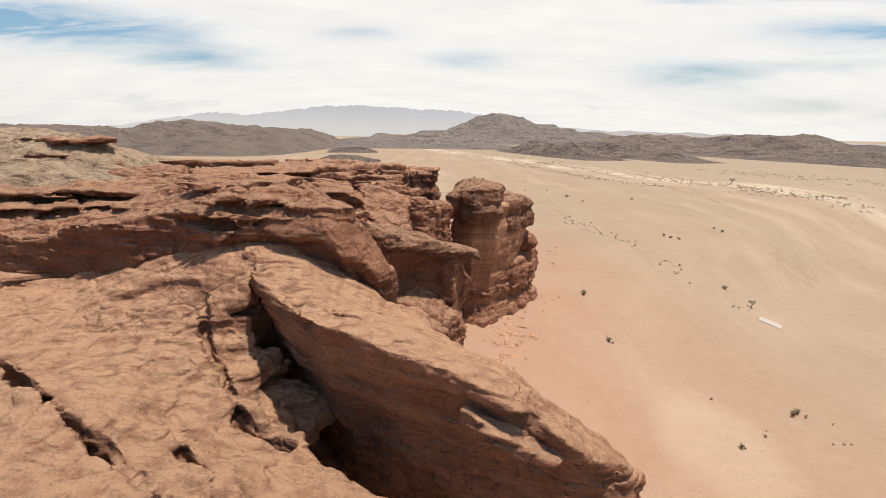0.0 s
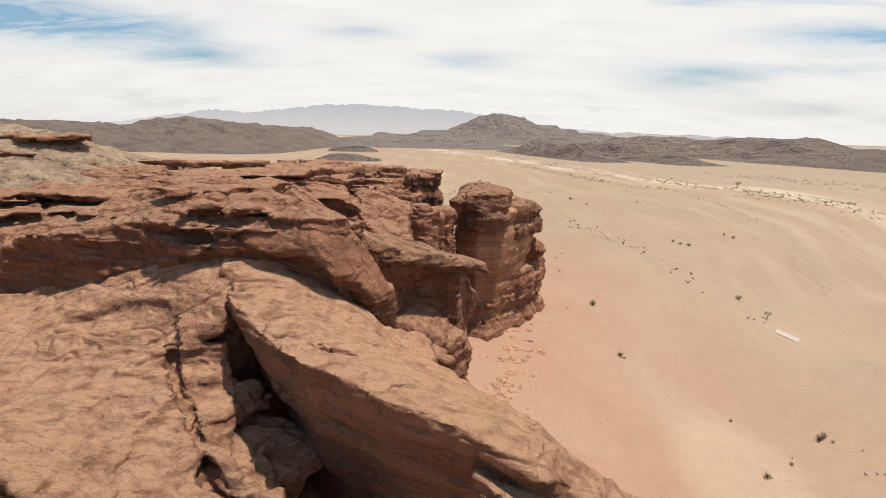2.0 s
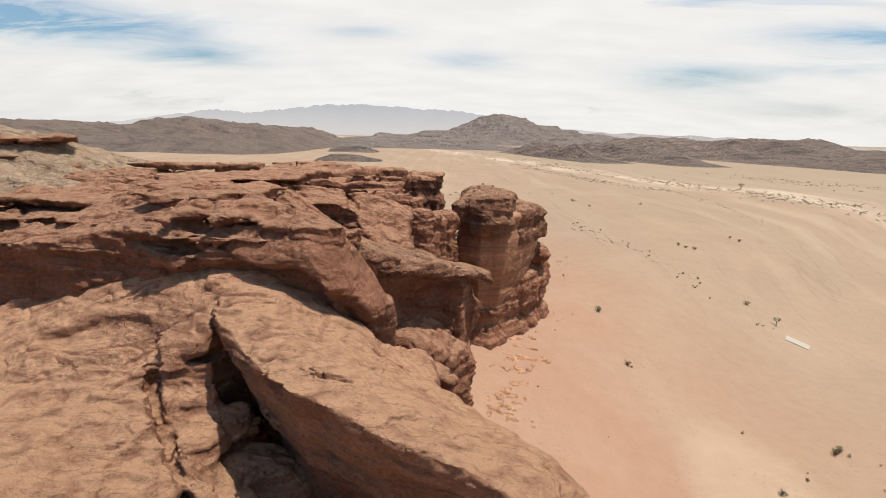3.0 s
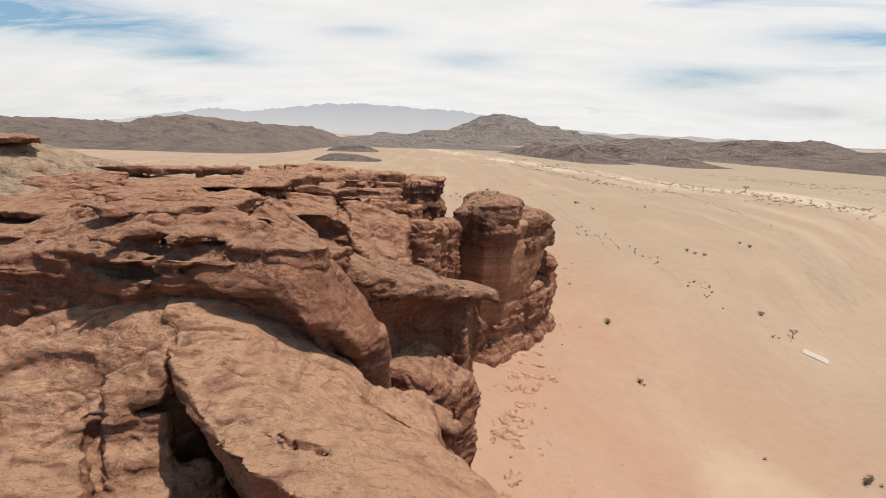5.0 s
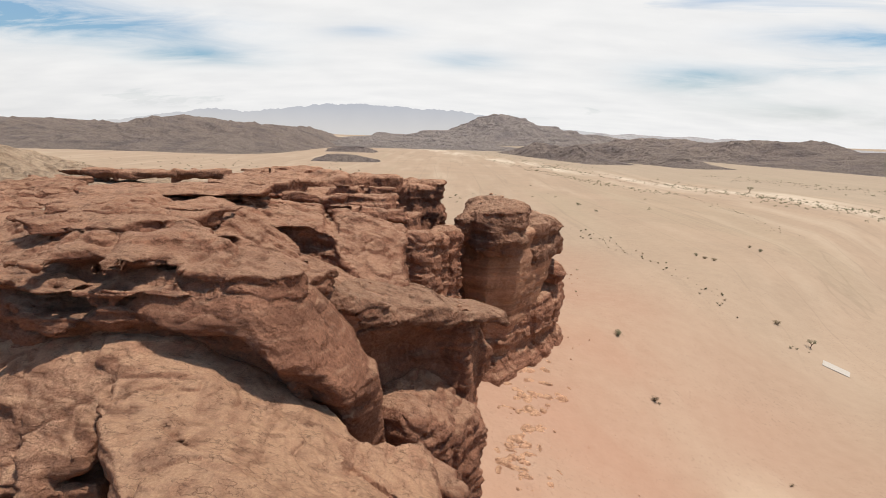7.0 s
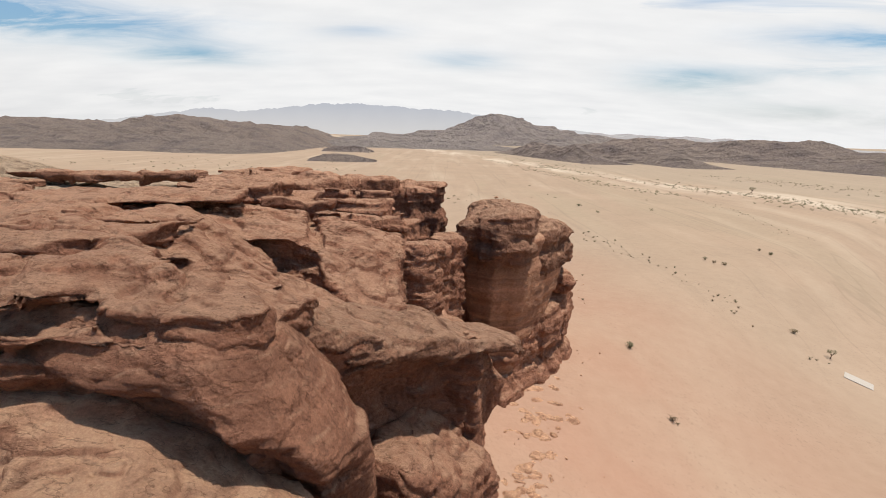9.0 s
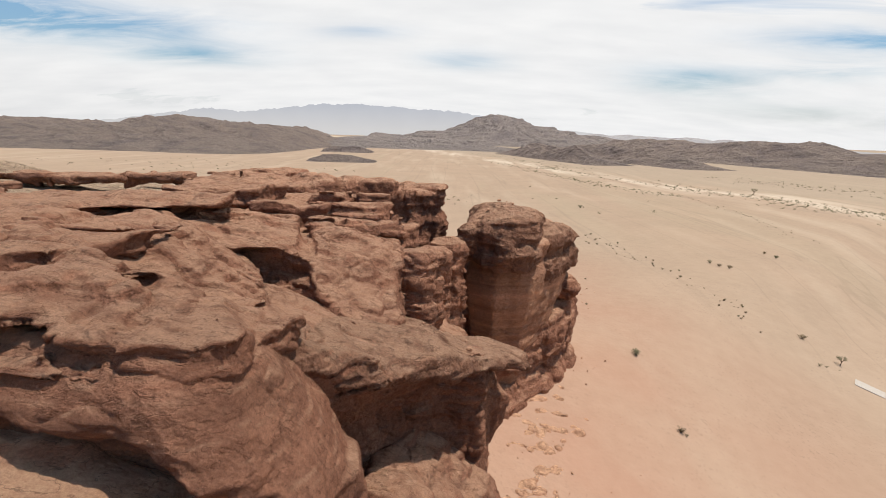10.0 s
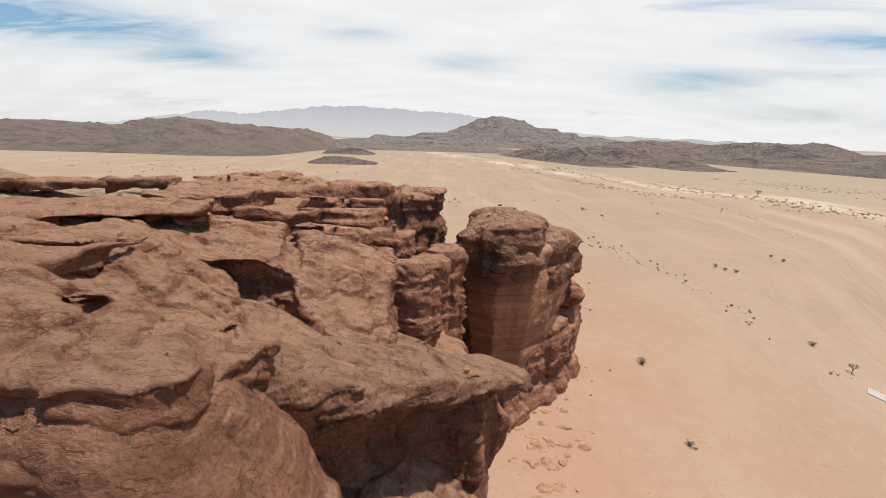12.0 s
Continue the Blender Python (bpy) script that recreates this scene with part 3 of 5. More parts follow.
def relief(pos, nrm):
    """Thin beds, chips, joints and grain, in units of the rock's roughness."""
    up = np.clip(nrm[:, 2], 0, 1)
    side = 1 - 0.9 * up
    level = pos[:, 2] + 0.04 * pos[:, 0] + 0.3 * point_noise(pos, (7, 7, 7))
    bed = np.floor(level / 0.36 + 0.35 * np.sin(level * 1.7))
    beds = np.tanh(2.5 * point_noise(np.stack([pos[:, 0] / 1.8, pos[:, 1] / 1.8, bed * 5.37], 1), 1.0))
    k = 5 * (point_noise(pos, (2.1, 1.2, 2.5)) + 0.5 * point_noise(pos, (0.8, 0.6, 1.0)))
    w = k - np.floor(k)
    chips = (np.floor(k) + np.clip((w - 0.75) / 0.25, 0, 1)) / 5
    c = point_noise(pos, (4.5, 2.4, 6.0)) + 0.3 * point_noise(pos, 1.2)
    joint = np.exp(-(c / 0.05) ** 2)
    grain = point_noise(pos, 0.42) + 0.6 * point_noise(pos, 0.21)
    return 1.2 * side * beds + 1.5 * chips * (0.75 + 0.25 * side) - 1.8 * joint + 0.28 * grain


def mesh_of(name, pos, quads, material, smooth=True):
    me = bpy.data.meshes.new(name)
    me.vertices.add(len(pos))
    me.vertices.foreach_set("co", np.asarray(pos, np.float32).ravel())
    me.loops.add(quads.size)
    me.loops.foreach_set("vertex_index", quads.astype(np.int32).ravel())
    me.polygons.add(len(quads))
    me.polygons.foreach_set("loop_start", np.arange(0, quads.size, quads.shape[1], dtype=np.int32))
    me.update(calc_edges=True)
    me.polygons.foreach_set("use_smooth", np.full(len(quads), smooth))
    me.materials.append(material)
    return me


def part(name, me, parent, label=""):
    ob = new(name, me)
    ob.parent = parent
    return tagged(ob, label)


def rock(name, block, material, label, category="rock", fine=0.12, parent=None):
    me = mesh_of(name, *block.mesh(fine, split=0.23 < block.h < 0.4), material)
    if parent:
        return part(name, me, parent, label)
    return tagged(new(name, me), label, category)


def footing(name, plan, top, lean, parent, material, bottom=-13.0):
    """The plain mass below, out of sight in the cleft."""
    xs, ys = [p[0] for p in plan], [p[1] for p in plan]
    b = Block((min(xs) - 4, min(ys) - 4, bottom), (max(xs) + 4, max(ys) + 12, top + 1.5), 0.9, 99)
    b.add(b.slab(plan, top, lean=lean, ref=top + 8.0, edge=0.8))
    b.f += 0.5 * b.noise((6, 6, 3)) + 0.3 * b.noise(2.5)
    rock(name, b, material, "", parent=parent, fine=0.2)


# ---------------------------------------------------------------- ground
def ground_height(x, y):
    s = y - 0.95 * x
    z = -9 + 15 * step(s, 40, 115) - 4.5 * step(s, 150, 420) * 1.0
    far = step(np.hypot(x, y), 350, 900)
    z = z * (1 - far) + 1.5 * far
    z = z + 0.25 * np.sin(x * 0.035 + y * 0.021) * np.cos(y * 0.03 - x * 0.012)
    return z


def ground_sheet():
    def axis(near, limit, fine):
        a = list(np.arange(-near, near + 0.1, fine))
        g, w = near, fine
        while g < limit:
            w *= 1.18
            g += w
            a.append(g)
            a.insert(0, -g)
        return np.asarray(a)
    xs, ys = axis(150, 4900, 2.5), axis(150, 4900, 2.5) + 120
    X, Y = np.meshgrid(xs, ys, indexing="ij")
    Z = ground_height(X, Y)
    n, m = X.shape
    idx = np.arange(n * m).reshape(n, m)
    quads = np.stack([idx[:-1, :-1], idx[1:, :-1], idx[1:, 1:], idx[:-1, 1:]], -1).reshape(-1, 4)
    me = mesh_of("ground", np.stack([X, Y, Z], -1).reshape(-1, 3), quads, SAND)
    tagged(new("ground", me), "pink and tan sand plain with gravel washes", "ground", kind="structure")


ground_sheet()


# ---------------------------------------------------------------- cliffs
def ragged(b, pts, big=0.9, small=0.45):
    """An outline's distance, made uneven in plan."""
    shape = (b.n[0], b.n[1], 2)
    b.calls += 1
    w = big * (lattice(shape, b.lo, b.h, (4.5, 4.5, 9), b.seed * 77 + b.calls)[:, :, 0] + 1.1 * lattice(shape, b.lo, b.h, (10, 10, 9), b.seed * 78 + b.calls)[:, :, 0])
    w = w + small * lattice(shape, b.lo, b.h, (1.6, 1.6, 9), b.seed * 79 + b.calls)[:, :, 0]
    return outline(b.x, b.y, pts) + w


def ledge_block(pts, front, thick, seed, h=0.22, rise=0.02, rough=1.0):
    """One broken bed of stone: a ragged slab with a sharp lip, hollow beneath its front."""
    xs, ys = [p[0] for p in pts], [p[1] for p in pts]
    q = Block((min(xs) - 2.5, min(ys) - 2.5, front - thick - 1.5), (max(xs) + 2.5, max(ys) + 2.5, front + 2.2 + rise * (max(ys) - min(ys))), h, seed)
    d = ragged(q, pts, 1.5 * rough, 0.6 * rough)[:, :, None]
    lift = rise * (q.y - min(ys))[:, :, None]
    roll = 0.3 * q.noise((9, 9, 30))
    under = (0.2 + 1.4 * np.clip(q.noise((5, 5, 30)), 0, 1)) * np.clip((front + lift - 0.25 * thick - q.z) / thick, 0, 1.3)
    f = smax(d + under, q.z - (front + lift + roll), 0.12)
    q.add(smax(f, front + lift - thick - q.z, 0.3))
    q.weather(0.4, 0.5, 0.6, 0.1, 0.85)
    return q


def pavement():
    """The sloping slab in front, broken along its edge over the cleft."""
    b = Block((-58, 18, 9), (4, 64, 34.5), 0.28, 11)
    plan = [(-62, 63), (-44, 64), (-33, 61.5), (-24, 60), (-17.5, 58), (-16.5, 52), (-17.3, 48.8), (-16.8, 46), (-14.2, 43.5), (-11.8, 41.5),
            (-10.3, 38.5), (-7.2, 34.6), (-2.5, 31.8), (0, 29.5), (-1.4, 22), (-3.5, 20.4), (-9, 19.4), (-16, 20.6), (-24, 19.3), (-33, 20.8), (-41, 19.6), (-50, 20.6), (-62, 19.5)]
    knots = [(-28, 35, 26.2), (-22, 31.5, 23.8), (-18, 34.5, 22.9), (-14, 30, 22.1), (-38, 53, 26.6), (-45, 60.5, 29.0), (-22, 48.3, 26.4), (-21, 51.2, 31.8), (-19.2, 50.2, 31.5), (-18, 53, 32.7), (-27, 53.4, 31.6), (-23, 52.8, 32.7), (-29.6, 54.4, 30.9),
             (-17.8, 48.8, 31.0), (-33, 55.4, 29.8), (-25, 50.2, 28.8), (-16.6, 54.3, 32.2), (-20.9, 54, 33.3), (-40, 57.5, 28.0), (-31.5, 45.5, 25.4), (-22.1, 39.8, 24.4),
             (-14, 38.5, 21.4), (-7, 34, 19.2), (-2, 30, 18.6), (-25, 24, 23), (-12, 60, 30), (-10, 10, 20), (-50, 20, 27), (-55, 45, 27)]
    top = drape(b.x, b.y, knots)
    b.add(b.slab(plan, top, lean=(0.0, 0.25), ref=20.0, edge=0.3))
    # the broken margin falls in lumps towards the cleft
    b.cut(b.slab([(-22.5, 46.4), (-17.4, 47.6), (-9, 40.5), (-10.5, 38.0), (-14.2, 39.4), (-18.5, 41.5), (-21, 44)], 60.0, 21.2 + 0.55 * (-b.x - 14) + 0.12 * (b.y - 43), edge=0.5), 0.5)
    for x, y, z, r, q in ((-17.6, 45.2, 21.8, 2.2, 0.7), (-16.0, 46.6, 22.3, 1.9, 0.8), (-14.6, 44.6, 19.8, 2.4, 0.7), (-18.8, 47.2, 24.2, 1.8, 0.6), (-12.4, 43.2, 17.6, 2.4, 0.7),
                          (-20.6, 46.4, 24.3, 1.5, 0.6), (-15.4, 43.0, 18.8, 1.6, 0.8), (-16.6, 44.2, 22.6, 2.0, 0.7), (-13.4, 45.2, 19.4, 2.4, 0.7), (-11.4, 46.4, 18.0, 2.4, 0.7)):
        d = np.sqrt(((b.x - x) ** 2 + (b.y - y) ** 2)[:, :, None] + ((b.z - z) / q) ** 2) - r
        b.add(d * 0.8, 0.5)
    # shallow broken hollow and joints across the pavement
    b.cut(b.slab([(-33, 50.5), (-28, 47), (-23, 46.5), (-21, 49), (-24, 50.8), (-29, 51.6)], 60.0, top - 0.9, edge=0.3), 0.4)
    for line, depth, width in (([(-21.9, 47.4), (-17.6, 41.2), (-14.0, 36.7), (-10.9, 36.1)], 2.6, 0.6), ([(-40, 42.5), (-33.5, 37.8), (-29, 34.2), (-24.5, 31.8), (-20, 29.2), (-16.3, 26.8), (-14, 22)], 2.2, 0.6),
                               ([(-17.2, 32), (-14, 29.5), (-12.6, 26.4), (-12, 21)], 1.2, 0.5), ([(-52, 54.5), (-46, 57.5), (-41, 59.5)], 1.5, 0.6)):
        wob = 0.3 * b.noise((2.2, 2.2, 9.0))
        d = strand(b.x, b.y, line)[:, :, None] + wob
        b.f = np.maximum(b.f, np.minimum(width - d, b.z - (top[:, :, None] - depth)))
    b.weather(0.34, 0.3, cracks=0.22, worn=0.92)
    # low alcoves at the back of the hollow
    for x, y, z, w, d, t in ((-33.9, 52.6, 25.1, 2.2, 1.6, 0.63), (-30.4, 53.7, 25.5, 1.8, 1.3, 0.5), (-27.1, 54.4, 25.3, 1.5, 1.3, 0.45), (-18.5, 49.0, 27.2, 1.6, 1.3, 0.5)):
        f = np.sqrt((((b.x - x) / w) ** 2 + ((b.y - y) / d) ** 2)[:, :, None] + ((b.z - z) / t) ** 2) - 1 + 0.25 * b.noise((1.5, 1.5, 0.8))
        b.cut(f * t, 0.1)
    # chipped ground where the beds break up
    zone = np.clip(1 - outline(b.x, b.y, [(-31, 48.5), (-22, 48.5), (-17.5, 47), (-12, 39), (-17, 38), (-24, 44)]) / 1.5, 0, 1)[:, :, None]
    b.f += zone * (0.13 * np.tanh(9 * b.noise((3.2, 0.9, 1.2))) + 0.08 * np.tanh(8 * b.noise((0.8, 1.6, 0.8))))
    root = tagged(new("sandstone_pavement"), "sloping cracked red sandstone slab dusted with sand", "rock")
    rock("top", b, SLAB, "", parent=root, fine=0.1)
    footing("base", [(-58, 20), (-58, 62), (-33, 60), (-18, 56), (-17.5, 47), (-12, 41), (-8, 35), (-3.5, 31), (-1.5, 26), (-4, 20.5), (-20, 19.6), (-40, 20.4)], 9.6, (0.0, 0.0), root, SLAB)


def fin():
    """The great slab that leans out over the cleft."""
    b = Block((-24, 27, 8), (23, 66, 34.5), 0.25, 21)
    plan = [(-21, 57), (-17.6, 49.4), (-16.9, 47.7), (-12.6, 42.7), (-8.6, 38.4), (-5, 36.0), (-2.0, 34.2), (4.6, 31.7), (10.4, 29.5), (12.6, 30.0), (15, 32.4), (17.5, 35.4), (15, 36.4), (10.5, 35.4), (9, 36.4), (6, 39.5), (3, 43.2),
            (0.4, 47.8), (0.7, 50.5), (-0.9, 54.4), (-2.4, 53.6), (-4.6, 52.3), (-6.7, 53.8), (-12, 54.0), (-15, 55.4), (-17.5, 58.5)]
    knots = [(-17, 48.2, 31), (-12.4, 42.8, 30.0), (-8.6, 38.6, 29.5), (-2, 34.4, 29.0), (-11, 44.1, 30.8), (-5.7, 39.8, 30.1), (4.6, 32, 27.4), (10.2, 29.8, 24.6), (13, 32.4, 22.8), (17.2, 35.4, 18.5), (-20.4, 53.4, 33.2), (-14.4, 52.6, 32.7), (-12, 52.0, 31.6), (-6.7, 53.3, 28.9), (-4.3, 51, 27.5),
             (-0.6, 49.5, 26.0), (-1.2, 54.0, 25.9), (3, 43, 26.2), (8.6, 36, 25.4), (-8, 47, 29.8), (-2, 42, 28.6)]
    top = drape(b.x, b.y, knots, 0.2)
    b.add(b.slab(plan, top, lean=(0.08, 0.5), ref=top - 0.4, edge=0.25))
    # niches eaten into the rim, and a shelf low on the face
    for x, y, z, r in ((-14.0, 43.6, 29.0, 1.0), (-10.4, 39.8, 28.4, 1.1), (-6.8, 36.6, 28.2, 0.9), (6.5, 30.6, 25.2, 1.3), (1.4, 32.4, 26.9, 0.9), (-3.6, 34.6, 27.8, 0.9)):
        d = np.sqrt(((b.x - x) ** 2 / 2.5 + (b.y - y) ** 2)[:, :, None] + 1.6 * (b.z - z) ** 2) - r
        b.cut(d, 0.3)
    for line, depth, width in (([(-13.4, 47.4), (-11.2, 45.6), (-9.8, 45.2)], 0.9, 0.3), ([(-9.2, 42.0), (-7.4, 40.4), (-5.4, 39.7)], 0.5, 0.19), ([(-1.6, 47.4), (-3.4, 48.8), (-4.6, 49.0)], 0.5, 0.2)):
        d = strand(b.x, b.y, line)[:, :, None] + 0.25 * b.noise((1.5, 1.5, 9.0))
        b.f = np.maximum(b.f, np.minimum(width - d, b.z - (top[:, :, None] - depth)))
    b.weather(0.3, 0.26, cracks=0.16, worn=0.93)
    slab = tagged(new("sandstone_fin"), "tilted tan sandstone fin overhanging a dark cleft", "rock")
    rock("body", b, SLAB, "", parent=slab, fine=0.1)
    footing("base", [(-19, 57), (-15, 50), (-8, 45), (-1, 40), (8, 37), (15, 38), (10, 42), (3, 49), (-3, 54), (-14, 58)], 8.8, (0.08, 0.5), slab, SLAB)
    q = Block((1, 28, 20), (14, 37, 28.5), 0.16, 42)
    rail = 25.4 - 0.34 * (q.x - 4)
    d = ragged(q, [(3.2, 32.2), (4.2, 31.0), (8, 29.6), (11.6, 28.8), (12.2, 30.4), (9, 33), (5, 34)], 0.2, 0.3)[:, :, None]
    q.add(smax(smax(d, q.z - rail[:, :, None], 0.2), rail[:, :, None] - 0.9 - q.z, 0.3))
    q.weather(0.3, 0.5, 0.5, 0.2)
    rock("shelf", q, SLAB, "sunlit broken shelf under the rim", parent=slab)
    q = Block((9, 29, 12), (20, 39, 25), 0.2, 43)
    q.add(q.slab([(11.6, 32.4), (13.4, 31.4), (15.6, 32.6), (17.6, 35.6), (15, 36.5), (12, 35.5)], 22.6 - 0.8 * np.maximum(0, q.x - 12.5) + 0 * q.y, 13.0, edge=0.5))
    q.weather(0.4, 0.8, 0.6, 0.2)
    rock("end_block", q, SLAB, "blocky weathered end", parent=slab)


def headland():
    head = tagged(new("sandstone_headland"), "layered red sandstone headland with undercut ledges", "rock")
    b = Block((-60, 48.5, 25), (-2, 82, 42), 0.26, 12)
    plan = [(-62, 57), (-47, 57), (-40, 57.5), (-33, 55.8), (-31, 55.6), (-29, 54.6), (-25, 52.8), (-20, 52.0), (-14.6, 52.6), (-9.6, 52.7), (-8.0, 53.8),
            (-8.0, 59), (-8.6, 62), (-10, 62), (-12, 66), (-13.5, 72), (-16, 81), (-62, 81)]
    knots = [(-47, 57, 33.2), (-40, 58, 33.6), (-33, 57, 35.0), (-28.5, 57, 37.2), (-26, 54.4, 37.4), (-20, 52.2, 37.3), (-14.6, 52.4, 37.0), (-9.4, 52.4, 36.8), (-8.2, 55, 36.9), (-9, 57.6, 36.2), (-14.5, 56, 38.0), (-20.2, 59.4, 39.2), (-16.6, 65.7, 39.2),
             (-26, 60, 38.9), (-17.1, 69.6, 37.8), (-20, 64, 38.8), (-13, 66, 35.2), (-12.6, 69.5, 34.4), (-18, 80, 36.8), (-30, 75, 38.4), (-48, 70, 36.0), (-58, 80, 40), (-11, 62, 35.8), (-40, 66, 35.4)]
    top = drape(b.x, b.y, knots)
    # the beds overhang: below them the foot of the wall lies well back
    back = 53.2 + 1.6 * step(-b.x, 24, 30) + 3.0 * step(-b.x, 30, 42)
    foot = np.where(b.x > -8.6, 20.0, 34.2 - 9.0 * step(b.y, back, back + 1.2))
    b.add(b.slab(plan, top, foot, lean=(0.0, 0.02), ref=33.5, edge=0.35, hollow=0.1 + 0.6 * step(-b.x, 20, 25)[:, :, None], hollow_at=33.4, hollow_size=1.3))
    # jutting corner of the alcove wall
    b.add(np.sqrt(((b.x + 31.2) ** 2 + (b.y - 56.5) ** 2)[:, :, None] + 0.5 * (b.z - 33.4) ** 2) - 1.3, 0.8)
    b.weather(0.5, 0.3, 0.8, cracks=0.3, worn=0.9, flake=1.9)
    # long low alcoves under the brows of two beds
    for x, y, z, w, d, t in ((-24.4, 53.4, 37.1, 2.8, 1.9, 0.70), (-20.4, 52.7, 37.0, 1.8, 2.0, 0.87), (-17.0, 53.0, 36.9, 2.2, 1.8, 0.70), (-13.6, 53.7, 36.2, 1.5, 1.5, 0.59), (-26.0, 53.9, 35.2, 2.2, 1.7, 0.6),
                             (-21.6, 52.9, 35.3, 3.0, 2.0, 0.84), (-16.4, 53.2, 35.4, 1.9, 1.3, 0.45), (-11.4, 54.6, 35.6, 1.2, 1.1, 0.4), (-10.2, 60.6, 34.6, 1.0, 1.6, 0.7), (-13, 67, 34.6, 1.2, 2.0, 0.7), (-14.2, 53.4, 38.0, 2.0, 1.3, 0.5), (-11.8, 55.4, 38.0, 1.8, 1.3, 0.5), (-9.7, 55.0, 38.0, 1.5, 1.3, 0.45), (-14.2, 57.6, 38.0, 1.5, 1.3, 0.4), (-14.2, 62.1, 38.0, 1.2, 1.3, 0.6)):
        f = np.sqrt((((b.x - x) / w) ** 2 + ((b.y - y) / d) ** 2)[:, :, None] + ((b.z - z) / t) ** 2) - 1 + 0.25 * b.noise((1.5, 1.5, 0.8))
        b.cut(f * t, 0.08)
    rock("body", b, ROCK, "", parent=head, fine=0.15)
    # the smooth nose that runs out below the beds
    q = Block((-22, 48.4, 20), (-2, 63, 38), 0.25, 52)
    nose = [(-21.5, 55), (-20, 53.2), (-17, 52.5), (-13.5, 51.9), (-8.8, 51.5), (-6.0, 53.2), (-4.2, 57), (-4.8, 59.6), (-8, 61), (-18, 58)]
    t = drape(q.x, q.y, [(-18, 52.6, 34.6), (-14, 52.0, 34.0), (-9, 51.6, 33.4), (-6.6, 53.6, 31.6), (-4.7, 57.4, 29.6), (-9.4, 56, 36.4), (-14, 53, 36.1), (-6.7, 57, 33.6), (-5.6, 59.4, 29.8), (-12, 52.5, 35.9), (-8.4, 53.2, 35.8), (-17, 53, 35.9)], 0.1)
    q.add(q.slab(nose, t, lean=(0.0, 0.7), ref=t - 0.3, edge=0.4))
    q.add(q.slab([(-11.5, 53.6), (-8.8, 51.2), (-6.0, 53.2), (-4.2, 57), (-4.8, 59.6), (-8, 61), (-12, 58)], t, lean=(-0.04, 0.5), ref=t - 0.5, edge=0.5), 1.0)
    q.weather(0.16, 0.16, 1.2, 0.1, 0.8)
    rock("nose", q, ROCK, "smooth rounded nose of rock", parent=head, fine=0.065)
    beds = [
        ([(-30, 60), (-26, 57.5), (-21, 57), (-18, 58.5), (-16.6, 62), (-17, 66.5), (-28, 67)], 38.9, 0.6),
        ([(-33, 66), (-28, 64.5), (-24, 65.5), (-20, 66.5), (-16.4, 68.5), (-15.6, 71), (-18, 80), (-34, 80)], 38.9, 0.35),
        ([(-64, 61), (-48, 59.4), (-36, 59.5), (-31.5, 58.6), (-30, 68), (-64, 73)], 35.5, 0.4),
        ([(-60, 66), (-46, 64.5), (-38, 62), (-32, 62.5), (-30, 74), (-58, 78)], 36.8, 0.3),
    ]
    for i, (pts, front, thick) in enumerate(beds):
        rock("ledge", ledge_block(pts, front, thick, 30 + i, rough=(0.6, 0.9, 1.0, 1.0)[i]), ROCK, "", parent=head)


def promontory():
    prom = tagged(new("sandstone_promontory"), "red sandstone promontory with a shaded overhanging face", "rock")
    b = Block((-16, 55, -10), (12, 100, 38), 0.3, 13)
    plan = [(-9, 58.6), (-5.4, 62.8), (-1.5, 66.4), (2.6, 70.0), (6.6, 74.2), (6.4, 77), (3, 79), (-3, 79), (-12, 78), (-14, 66)]
    knots = [(-9, 59.5, 35.2), (-7, 61.2, 33.6), (-5.4, 63.4, 31.9), (-1.3, 66.8, 31.0), (3, 71, 29.4), (7, 75, 27.8), (-4, 69, 31.4), (-12, 70, 34.5), (2, 75, 28.4)]
    b.add(b.slab(plan, drape(b.x, b.y, knots), lean=(-0.16, 0.42), ref=29.0, edge=0.5, hollow=2.2, hollow_at=26.8, hollow_size=2.6))
    b.add(b.slab([(-12, 74), (3, 71.5), (4.5, 80), (3, 97), (-12, 97)], drape(b.x, b.y, [(1, 73, 28.5), (-1.4, 90, 25), (-5, 80, 27), (3, 84, 23)]), edge=1.0))
    b.weather(0.35, 0.35, cracks=0.12)
    rock("face", b, ROCK, "", parent=prom)
    lip = Block((-11, 54.5, 24), (10, 79, 38), 0.24, 41)
    pts = [(-9.2, 57.8), (-7.0, 60.4), (-5.0, 62.8), (-1.2, 66.0), (3.0, 69.8), (7.3, 74.2), (7.4, 75.6), (4, 77), (-4, 74), (-9, 66)]
    t = drape(lip.x, lip.y, [(-9, 59, 35.4), (-7, 61, 33.9), (-5.4, 63.4, 32.1), (-1.3, 66.8, 31.3), (3, 71, 29.8), (7, 75, 28.2), (-4, 69, 31.7)])[:, :, None]
    d = ragged(lip, pts, 0.5, 0.5)[:, :, None]
    lip.add(smax(smax(d + 0.45 * np.abs(lip.z - t + 1.1), lip.z - t, 0.4), t - 1.7 - lip.z, 0.4))
    lip.weather(0.3, 0.3, 0.6, 0.15)
    rock("lip", lip, VARNISHED, "rough brown caprock lip", parent=prom, fine=0.12)


